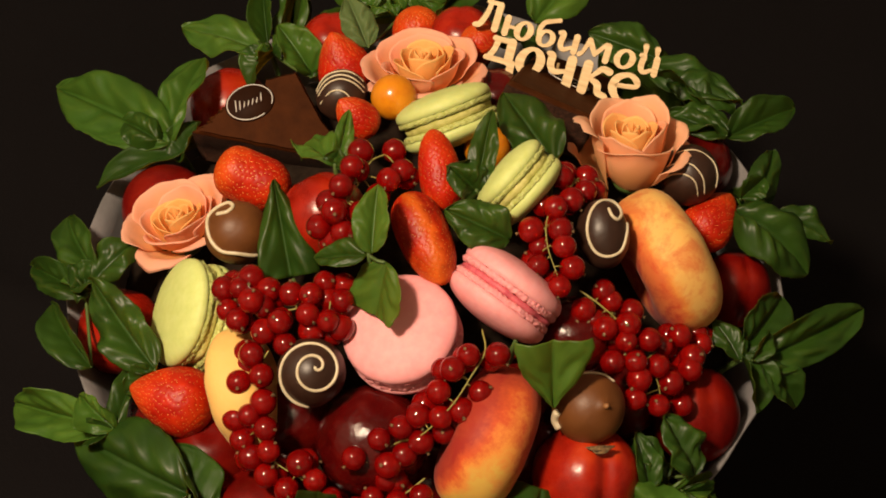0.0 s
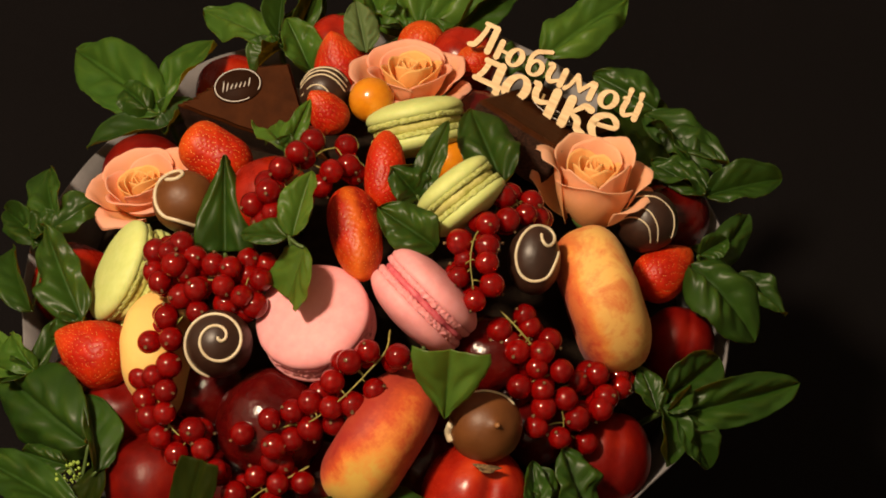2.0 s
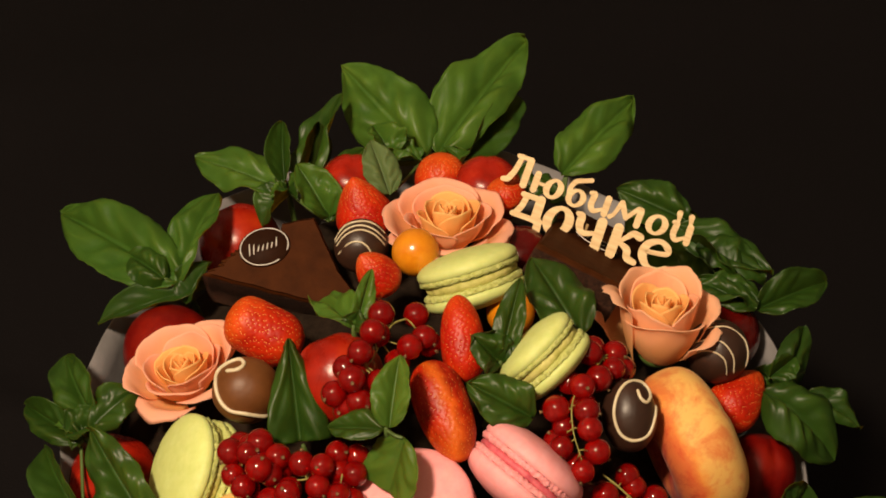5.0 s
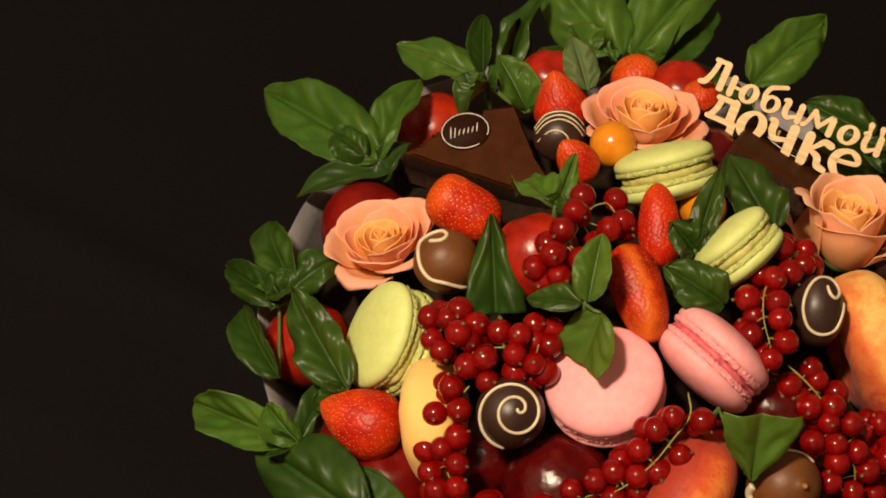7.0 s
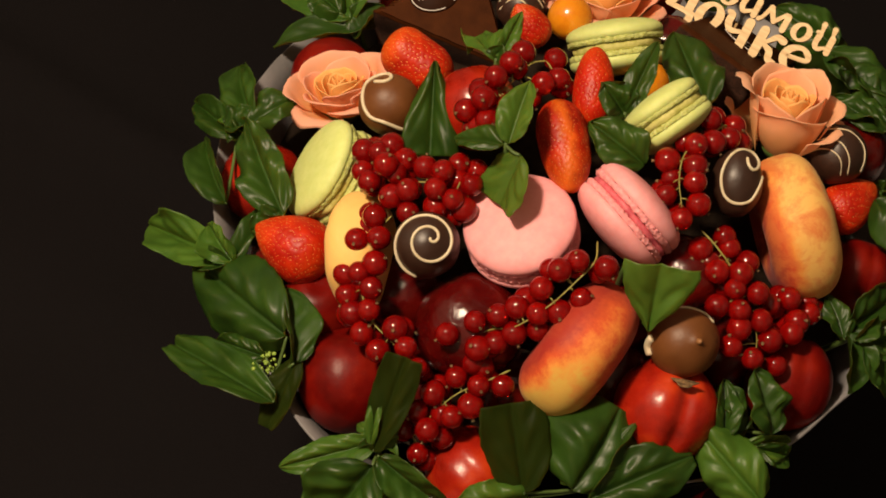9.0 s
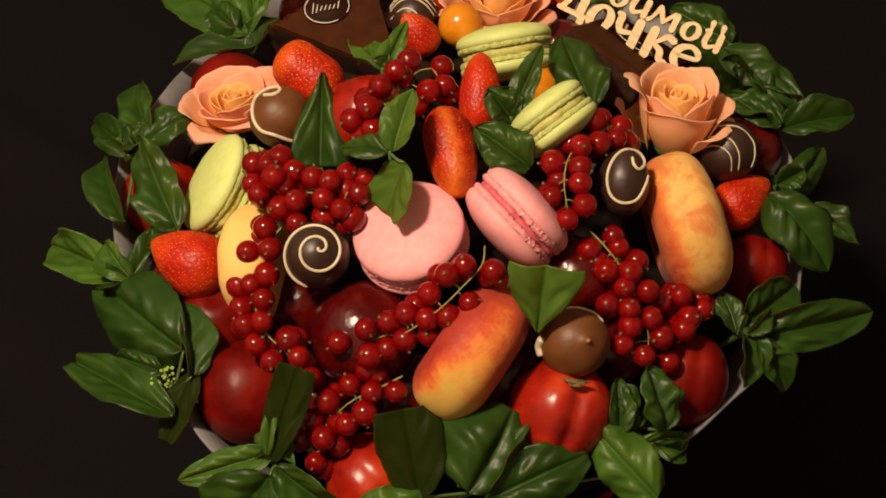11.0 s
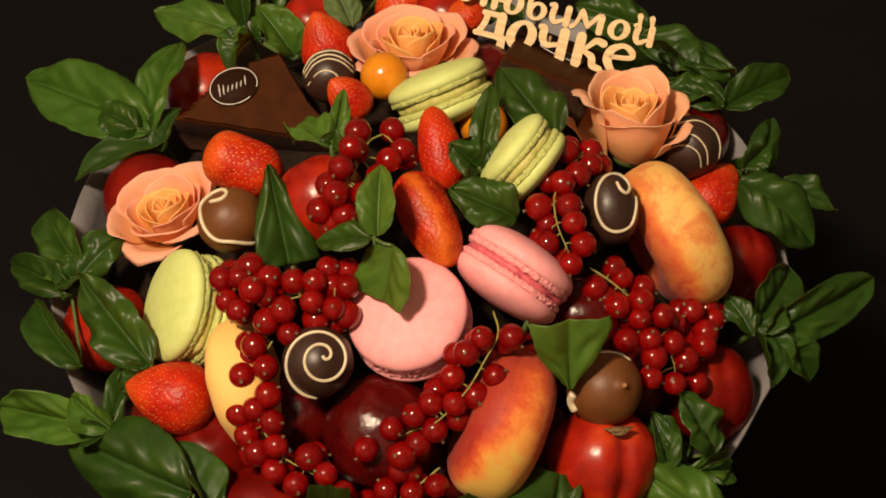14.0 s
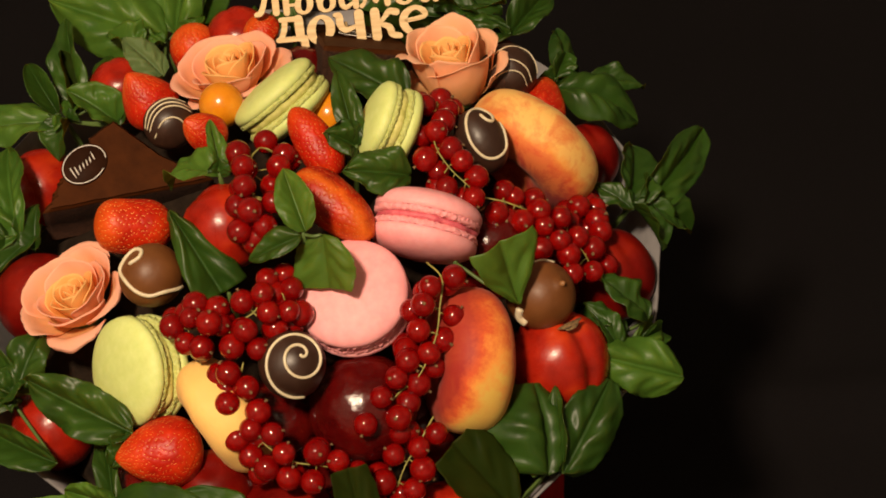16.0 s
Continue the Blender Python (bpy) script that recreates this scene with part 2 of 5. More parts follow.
def build_leaf(dark, light, vein, rough, gloss=0.26, thin=0.42):
    def build(t, b):
        uv = t.nodes.new("ShaderNodeUVMap")
        uv.uv_map = "leaf"
        s = t.nodes.new("ShaderNodeSeparateXYZ")
        t.links.new(uv.outputs[0], s.inputs[0])
        side = math_node(t, "ABSOLUTE", math_node(t, "SUBTRACT", s.outputs[0], 0.5))
        rib = ramp(t, side, ((0.008, (1, 1, 1)), (0.035, (0, 0, 0))))
        ph = math_node(t, "SUBTRACT", math_node(t, "MULTIPLY", s.outputs[1], 4.5), math_node(t, "MULTIPLY", side, 3.0))
        fr = math_node(t, "ABSOLUTE", math_node(t, "SUBTRACT", math_node(t, "FRACT", ph), 0.5))
        veins = ramp(t, fr, ((0.0, (0.5, 0.5, 0.5)), (0.12, (0, 0, 0))))
        both = math_node(t, "MAXIMUM", rib, veins)
        base = ramp(t, tex(t, 70, 4, 0.6), ((0.28, dark), (0.72, light)))
        base = mix(t, math_node(t, "MULTIPLY", random_of(t), 0.55), base, dark)
        col = mix(t, math_node(t, "MULTIPLY", both, 0.06), base, vein)
        t.links.new(col, b.inputs["Base Color"])
        surface(b, rough, 0.0, 0.3, 0.0, spec=gloss)
        see_through(t, b, mix(t, 0.75, col, (0.70, 0.50, 0.06)), thin)
        h = math_node(t, "SUBTRACT", math_node(t, "MULTIPLY", tex(t, 260, 3, 0.5), 0.25), math_node(t, "MULTIPLY", both, 0.30))
        relief(t, b, h, 0.30, 0.0010)
    return build


LEAF = mat("basil_leaf", build_leaf((0.012, 0.045, 0.005), (0.050, 0.130, 0.015), (0.09, 0.17, 0.03), 0.40, 0.40))
LEAF_BRIGHT = mat("basil_leaf_fresh", build_leaf((0.040, 0.130, 0.015), (0.124, 0.272, 0.034), (0.15, 0.26, 0.06), 0.42, 0.40, 0.52))
LEAF_BACK = mat("basil_leaf_underside", build_leaf((0.100, 0.170, 0.060), (0.160, 0.250, 0.090), (0.16, 0.22, 0.11), 0.55))
# browned leaf; its near-black tone also paints shade on some leaves
LEAF_BROWN_SHADED = mat("basil_leaf_tinged_shaded", build_leaf((0.011, 0.024, 0.003), (0.026, 0.044, 0.006), (0.05, 0.06, 0.01), 0.45, 0.05))


def build_petal(inner, outer):
    def build(t, b):
        uv = t.nodes.new("ShaderNodeUVMap")
        uv.uv_map = "petal"
        s = t.nodes.new("ShaderNodeSeparateXYZ")
        t.links.new(uv.outputs[0], s.inputs[0])
        f = math_node(t, "ADD", s.outputs[1], math_node(t, "MULTIPLY", math_node(t, "SUBTRACT", tex(t, 120, 3), 0.5), 0.35))
        col = ramp(t, f, ((0.30, inner), (0.95, outer)))
        t.links.new(col, b.inputs["Base Color"])
        surface(b, 0.6, 0.0, 0.3, 0.0, (0.010, 0.005, 0.003), 0.25, 0.0)
        see_through(t, b, mix(t, 0.5, col, (1.0, 0.80, 0.62)), 0.50)
        m = t.nodes.new("ShaderNodeMapping")
        m.inputs["Scale"].default_value = (60, 6, 1)
        t.links.new(uv.outputs[0], m.inputs[0])
        n = node(t, "ShaderNodeTexNoise", Scale=1.0, Detail=3.0)
        t.links.new(m.outputs[0], n.inputs["Vector"])
        relief(t, b, n.outputs[0], 0.25, 0.0005)
    return build


PETAL_PINK = mat("coral_rose_petal", build_petal((0.98, 0.56, 0.22), (0.99, 0.57, 0.42)))
PETAL_PEACH = mat("apricot_rose_petal", build_petal((0.99, 0.60, 0.26), (0.99, 0.61, 0.40)))
PETAL_CORE = mat("golden_rose_petal", build_petal((0.99, 0.52, 0.10), (0.99, 0.66, 0.26)))


# ---- helpers of this scene ----
def orient(p, z, x=(1, 0, 0)):
    """The pose at p whose z axis points along z, with x as near to x as can be."""
    z = Vector(z).normalized()
    x = Vector(x)
    x = (x - z * x.dot(z)).normalized()
    y = z.cross(x)
    m = Matrix((x, y, z)).transposed().to_4x4()
    m.translation = Vector(p)
    return m


def thing(name, m, label, category, group=""):
    ob = new(name)
    ob.empty_display_size = 0.01
    ob.matrix_basis = m
    return tagged(ob, label, category, group)


def smooth(me):
    me.polygons.foreach_set("use_smooth", [True] * len(me.polygons))
    return me


def part(name, data, material, parent, label="", m=None):
    """Links a bmesh or a mesh as one object under a thing or under a part."""
    if isinstance(data, bmesh.types.BMesh):
        me = bpy.data.meshes.new(name)
        data.to_mesh(me)
        data.free()
        smooth(me)
    else:
        me = data
    if material is not None and not me.materials:
        me.materials.append(material)
    ob = new(name, me)
    ob.parent = parent
    if m is not None:
        ob.matrix_basis = m
    return tagged(ob, label)


def single(name, me, m, label, category, group="", kind=""):
    ob = new(name, me)
    ob.matrix_basis = m
    return tagged(ob, label, category, group, kind)


def mesh(name, verts, faces, material=None, is_smooth=True):
    me = bpy.data.meshes.new(name)
    me.from_pydata([tuple(v) for v in verts], [], faces)
    me.update()
    if is_smooth:
        smooth(me)
    if material is not None:
        me.materials.append(material)
    return me


def lathe(name, profile, material, n=40, warp=None):
    """A mesh turned about z from (radius, height) pairs; ends at radius 0 close to a point."""
    verts, faces, rings = [], [], []
    for k, (r, z) in enumerate(profile):
        if r < 1e-7:
            rings.append([len(verts)])
            verts.append(Vector((0, 0, z)))
        else:
            rings.append(list(range(len(verts), len(verts) + n)))
            verts += [Vector((r * math.cos(2 * math.pi * i / n), r * math.sin(2 * math.pi * i / n), z)) for i in range(n)]
    for a, b in zip(rings, rings[1:]):
        for i in range(n):
            j = (i + 1) % n
            if len(a) == 1 and len(b) > 1:
                faces.append((a[0], b[j], b[i]))
            elif len(b) == 1 and len(a) > 1:
                faces.append((a[i], a[j], b[0]))
            elif len(a) > 1:
                faces.append((a[i], a[j], b[j], b[i]))
    if warp:
        verts = [warp(v) for v in verts]
    return mesh(name, verts, faces, material)


def tube(name, points, radius, material, n=8, taper=0.0, closed=False):
    """A round strand along points."""
    pts = [Vector(p) for p in points]
    verts, faces = [], []
    side = Vector((0, 0, 1))
    for k, p in enumerate(pts):
        a = pts[(k - 1) % len(pts)] if closed else pts[max(k - 1, 0)]
        b = pts[(k + 1) % len(pts)] if closed else pts[min(k + 1, len(pts) - 1)]
        d = (b - a).normalized()
        if k == 0:
            side = d.orthogonal().normalized()
        side = (side - d * side.dot(d)).normalized()
        up = d.cross(side)
        r = radius * (1 - taper * k / max(1, len(pts) - 1))
        if not closed and k in (0, len(pts) - 1):
            r *= 0.6
        verts += [p + (side * math.cos(2 * math.pi * i / n) + up * math.sin(2 * math.pi * i / n)) * r for i in range(n)]
    m = len(pts)
    for k in range(m if closed else m - 1):
        for i in range(n):
            j, q = (i + 1) % n, (k + 1) % m
            faces.append((k * n + i, k * n + j, q * n + j, q * n + i))
    if not closed:
        faces += [tuple(range(n))[::-1], tuple(range((m - 1) * n, m * n))]
    return mesh(name, verts, faces, material)


def glide(points, steps=6):
    """Points on a smooth line through those given."""
    p = [Vector(q) for q in points]
    p = [p[0] * 2 - p[1]] + p + [p[-1] * 2 - p[-2]]
    out = []
    for k in range(1, len(p) - 2):
        a, b, c, d = p[k - 1:k + 3]
        for i in range(steps):
            t = i / steps
            out.append(0.5 * (2 * b + (c - a) * t + (2 * a - 5 * b + 4 * c - d) * t * t + (3 * b - a - 3 * c + d) * t ** 3))
    out.append(p[-2])
    return out


# ---- the setting: black cloth, and the plain room behind the camera ----
def cloth_height(x, y):
    r = math.hypot(x, y)
    w = min(1.0, max(0.0, (r - 0.11) / 0.10))
    h = 0.010 * noise.noise(Vector((x * 2.2, y * 2.2, 3.1))) + 0.004 * noise.noise(Vector((x * 7, y * 7, 8.3)))
    # two long folds that run out from the box
    for a, c, size, wide in ((-0.46, 0.064, 0.009, 0.014), (-0.40, -0.03, 0.005, 0.03), (0.2, 0.42, 0.008, 0.03), (-0.3, 0.62, 0.010, 0.035)):
        d = (y - a * x - c) / math.sqrt(1 + a * a)
        h += size * math.exp(-(d / wide) ** 2)
    return h * w - 0.104


N = 260
axis = [1.9 * (abs(k) ** 2.0) * (1 if k >= 0 else -1) for k in np.linspace(-1, 1, N)]
verts = [(x, y, cloth_height(x, y)) for y in axis for x in axis]
faces = [(j * N + i, j * N + i + 1, (j + 1) * N + i + 1, (j + 1) * N + i) for j in range(N - 1) for i in range(N - 1)]
single("floor", mesh("floor", verts, faces, CLOTH), Matrix(), "matt black cloth with soft folds under the box", "cloth", kind="structure")


def slab(name, size, at, material, label, category):
    bm = bmesh.new()
    bmesh.ops.create_cube(bm, size=1)
    for v in bm.verts:
        v.co = Vector((v.co.x * size[0], v.co.y * size[1], v.co.z * size[2]))
    me = bpy.data.meshes.new(name)
    bm.to_mesh(me)
    bm.free()
    me.materials.append(material)
    return single(name, me, Matrix.Translation(at), label, category, kind="structure")


for name, size, at in (("wall_north", (3.9, 0.1, 2.8), (0, 1.95, 1.25)), ("wall_south", (3.9, 0.1, 2.8), (0, -1.95, 1.25)),
                       ("wall_east", (0.1, 3.8, 2.8), (1.95, 0, 1.25)), ("wall_west", (0.1, 3.8, 2.8), (-1.95, 0, 1.25))):
    slab(name, size, at, WALL, "plain painted wall of the room", "wall")
slab("ceiling", (4.0, 4.0, 0.1), (0, 0, 2.7), WALL, "plain painted ceiling of the room", "ceiling")

# ---- the box: card drum, white paper lining, red ribbon ----
RIM, TOP = 0.1419, 0.13
BASE = -0.1
box = thing("gift_box", Matrix.Translation((0, 0, BASE)), "round dark box with red ribbon and a white paper collar", "box")
part("drum", lathe("drum", [(0.0, 0.001), (0.098, 0.001), (0.100, 0.003), (0.101, 0.140), (0.099, 0.142), (0.097, 0.140), (0.096, 0.006), (0.0, 0.006)], CARD, 96), None, box, "black card drum")


def paper_warp(v):
    a = math.atan2(v.y, v.x)
    k = max(0.0, (v.z + BASE - 0.04) / 0.09)
    f = 1 - 0.050 * k * math.exp(-((a - 2.85) / 0.30) ** 2) + 0.118 * k * math.exp(-((a + 1.88) / 0.36) ** 2) + k * (0.010 * noise.noise(Vector((math.cos(a) * 2.5, math.sin(a) * 2.5, 1.0))) + 0.003 * math.sin(23 * a))
    return Vector((v.x * f, v.y * f, v.z + k * 0.006 * noise.noise(Vector((math.cos(a) * 3, math.sin(a) * 3, 5.0)))))


collar = [(0.1015, 0.125), (0.104, 0.150), (0.118, 0.185), (RIM - 0.006, 0.220), (RIM, 0.230), (RIM - 0.0008, 0.2305), (RIM - 0.007, 0.220), (0.117, 0.185), (0.1025, 0.150), (0.1012, 0.125)]
part("paper_collar", lathe("paper_collar", collar, PAPER, 160, paper_warp), None, box, "crimped white paper collar, greyed for shade")


wrap = [(0.1022, 0.100), (0.1024, 0.126), (0.1048, 0.150), (0.1189, 0.185), (RIM - 0.0050, 0.2195), (RIM - 0.0016, 0.2262), (RIM - 0.0012, 0.2262), (RIM - 0.0043, 0.2195), (0.1196, 0.185), (0.1055, 0.150), (0.1031, 0.126), (0.1029, 0.100)]
part("outer_wrap", lathe("outer_wrap", wrap, CARD, 160, paper_warp), None, box, "black paper round the collar")


def ribbon_tail(start, end, rows):
    """A strip of ribbon that hangs on the outside of the box between two turns in degrees, from (radius, height) pairs."""
    verts, faces, n = [], [], 9
    for back in (0.0, 0.0005):
        for r, z in rows:
            for i in range(n):
                a = math.radians(start + (end - start) * i / (n - 1))
                q = r - back + 0.0006 * math.sin(7 * a + 90 * z)
                verts.append((q * math.cos(a), q * math.sin(a), z))
    m = len(rows)
    for b in range(2):
        for j in range(m - 1):
            for i in range(n - 1):
                k = b * m * n + j * n + i
                f = (k, k + 1, k + n + 1, k + n)
                faces.append(f if b else f[::-1])
    part("ribbon_tail", mesh("ribbon_tail", verts, faces), RIBBON, box, "red satin ribbon")


ribbon_tail(-62, -44, ((0.1085, 0.075), (0.1085, 0.120), (0.1110, 0.150), (0.1170, 0.166)))
ribbon_tail(-113, -108, ((0.1085, 0.075), (0.1180, 0.120), (0.1290, 0.150), (0.1375, 0.175), (0.1420, 0.188)))


def mound(v):
    return v + Vector((0, 0, 0.004 * noise.noise(v * 60)))


single("floral_foam", lathe("floral_foam", [(0, -0.094), (0.094, -0.094), (0.095, 0.05), (RIM - 0.019, 0.105)] + [((RIM - 0.019) * math.cos(a), 0.100 + 0.060 * math.sin(a)) for a in np.linspace(0.06, math.pi / 2 - 0.02, 14)] + [(0, 0.160)], FOAM, 64, mound),
       Matrix(), "dark floral foam mound inside the round box", "foam")


# ---- plums ----
def plum_mesh(r, tall, cleft, material, seed, wide=1.0):
    def warp(v):
        a = math.atan2(v.y, v.x)
        n = v.normalized()
        f = 1.0 + 0.025 * noise.noise(n * 1.6 + Vector((seed, 0, 0)))
        d = abs((a - math.pi / 2 + math.pi) % (2 * math.pi) - math.pi)
        f -= cleft * math.exp(-(d / 0.20) ** 2) * max(0.0, 1 - abs(n.z) ** 6) + 0.10 * math.exp(-((1 - n.z) / 0.035))
        return Vector((v.x * f * wide, v.y * f, v.z * f * tall))
    return lathe("plum", [(0 if k in (0, 24) else r * math.sin(math.pi * k / 24), r * math.cos(math.pi * k / 24)) for k in range(24, -1, -1)], material, 120, warp)


def plum(p, r, material, label, z=(0, 0, 1), x=(1, 0, 0), tall=1.05, cleft=0.05, seed=1.0, wide=1.0):
    return single("plum", plum_mesh(r, tall, cleft, material, seed, wide), orient(p, z, x), label, "plum", "plums in the box")


plum((-0.0662, -0.1074, 0.1282), 0.0194, PLUM_MAROON, "dark burgundy plum with dull bloom beside the basil", (-0.3721, 0.5860, 0.7198), seed=1.3)
plum((-0.0246, -0.0931, 0.1566), 0.0200, PLUM_DARK, "large dark glossy plum under the redcurrants", (0.1616, 0.1400, 0.9769), seed=2.1)
cleft_plum = plum((0.0519, -0.1061, 0.1464), 0.0195, PLUM_RED, "bright red cleft plum under the milk praline", (0.0770, 0.8990, 0.4310), (-0.9380, -0.2618, 0.2271), 1.0, 0.13, 3.2)
plum((0.0976, -0.0748, 0.1340), 0.0168, PLUM_MAROON, "tall maroon cleft plum against the paper lining", (0.0263, 0.7934, 0.6081), (-0.9712, -0.1951, 0.1365), 1.1, 0.07, 4.4)
plum((0.1203, -0.0196, 0.1360), 0.0143, PLUM_MAROON, "maroon plum half hidden under a strawberry", (0.1252, 0.7257, 0.6765), (-0.9735, -0.1892, 0.1286), 1.05, 0.07, 5.5)
plum((-0.1206, -0.0184, 0.1248), 0.0165, PLUM_RED, "red plum half covered by a basil leaf", (0.2163, 0.7774, 0.5906), seed=6.1)
plum((-0.1015, 0.0323, 0.1353), 0.0180, PLUM_MAROON, "maroon plum behind a coral rose", (-0.9305, 0.3573, -0.0806), (-0.0536, 0.3953, 0.9170), 1.05, 0.10, 7.2)
plum((-0.0769, 0.0890, 0.1290), 0.0168, PLUM_RED, "orange-red plum leaning on the cake slice", (-0.4383, 0.7073, 0.5546), seed=8.4)
plum((-0.0380, -0.0160, 0.1900), 0.0158, PLUM_RED, "glossy red plum behind a string of redcurrants", (-0.3567, 0.7365, 0.5748), seed=9.7)
plum((-0.0141, -0.1334, 0.1224), 0.0165, PLUM_RED, "bright red plum at the front rim", (0.7334, -0.6790, 0.0337), (0.6532, 0.6092, 0.4496), 1.1, 0.05, 10.2)
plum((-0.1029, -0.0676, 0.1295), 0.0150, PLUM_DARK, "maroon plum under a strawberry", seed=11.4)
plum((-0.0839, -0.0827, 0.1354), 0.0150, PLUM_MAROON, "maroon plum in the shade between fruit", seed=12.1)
plum((-0.0328, 0.0980, 0.1562), 0.0135, PLUM_RED, "red plum behind strawberries and basil", seed=13.6)
plum((0.0203, 0.0937, 0.1602), 0.0145, PLUM_RED, "dark red plum behind the wooden lettering", seed=14.7)
plum((0.0310, 0.0570, 0.1650), 0.0130, PLUM_DARK, "maroon plum between a rose and the cake", seed=15.2)
# part of its darkness is the rose's shadow, held in the skin colour
plum((0.1142, 0.0454, 0.1333), 0.0150, PLUM_DARK, "dark plum behind a striped praline", seed=16.8)
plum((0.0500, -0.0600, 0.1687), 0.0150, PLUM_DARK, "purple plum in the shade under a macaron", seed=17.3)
# filler plums added for the dark red tone of the gaps
plum((0.0296, -0.0894, 0.1351), 0.0165, PLUM_DARK, "dark filler plum deep between the fruit", seed=18.9)
plum((-0.0518, -0.0744, 0.1454), 0.0160, PLUM_DARK, "dark filler plum deep between the fruit", seed=20.3)
plum((0.0277, -0.0705, 0.1512), 0.0160, PLUM_DARK, "dark filler plum deep between the fruit", seed=21.4)
plum((-0.0045, -0.0961, 0.1289), 0.0160, PLUM_DARK, "dark filler plum deep between the fruit", seed=22.8)
plum((-0.0391, -0.0998, 0.1198), 0.0160, PLUM_DARK, "dark filler plum deep between the fruit", seed=23.6)
plum((0.0554, -0.0553, 0.1505), 0.0160, PLUM_DARK, "dark filler plum deep between the fruit", seed=24.1)
plum((0.0679, -0.0679, 0.1358), 0.0160, PLUM_DARK, "dark filler plum deep between the fruit", seed=25.7)
plum((-0.0602, -0.0872, 0.1238), 0.0165, PLUM_DARK, "dark filler plum deep between the fruit", seed=19.9)


scar = Vector((0.0558, -0.1074, 0.1680)) - cleft_plum.matrix_basis.translation
flake = [scar + Vector((0.0046 * math.cos(a) * (1 + 0.3 * math.sin(3 * a)), 0.0017 * math.sin(a), 0.0006 * math.cos(2 * a))) for a in np.linspace(0, 2 * math.pi, 14, endpoint=False)]
turn = cleft_plum.matrix_basis.to_3x3().inverted()
flake = [turn @ v for v in flake] + [turn @ (v - Vector((0, 0, 0.0004))) for v in flake]
part("stem_scar", mesh("stem_scar", flake, [tuple(range(14)), tuple(range(27, 13, -1))] + [(i, 14 + i, 14 + (i + 1) % 14, (i + 1) % 14) for i in range(14)]), CALYX, cleft_plum, "dry brown scale")


# ---- flat peaches ----
def peach(p, axis_dir, long_dir, radius, thick, material, label, seed, hollow=0.5, lump=0.035):
    def warp(v):
        n = v.normalized()
        f = 1 + lump * noise.noise(n * 1.4 + Vector((seed, 2, 0)))
        rad = math.hypot(v.x, v.y) / radius
        dent = (hollow if v.z > 0 else 0.12) * math.exp(-(rad / 0.38) ** 2)
        a = math.atan2(v.y, v.x)
        d = abs((a - 2.2 + math.pi) % (2 * math.pi) - math.pi)
        f -= 0.03 * math.exp(-(d / 0.15) ** 2)
        return Vector((v.x * f, v.y * f * 0.96, v.z * f * (1 - dent)))
    prof = []
    for k in range(30, -1, -1):
        a = math.pi * k / 30
        s, c = math.sin(a), math.cos(a)
        prof.append((0 if k in (0, 30) else radius * abs(s) ** 0.8, thick * math.copysign(abs(c) ** 0.75, c)))
    return single("flat_peach", lathe("flat_peach", prof, material, 48, warp), orient(p, axis_dir, long_dir), label, "peach", "flat peaches in the box")


peach((0.0891, -0.0278, 0.1678), (-0.9028, -0.3639, -0.2293), (0.4155, -0.6500, -0.6363), 0.0285, 0.0155, PEACH_WARM, "flat peach with mottled orange skin set on edge", 1.0, 0.45)
peach((0.0163, -0.0987, 0.1638), (-0.9031, 0.3284, 0.2766), (0.4378, 0.6545, 0.6164), 0.0272, 0.0155, PEACH_RED, "flat peach, yellow with a deep red blush", 2.0)
peach((-0.0698, -0.0704, 0.1594), (-0.9686, -0.0266, -0.2473), (0.0733, -0.7903, -0.6084), 0.0222, 0.0125, PEACH_YELLOW, "pale yellow flat peach behind the redcurrants", 3.0, 0.6, 0.09)


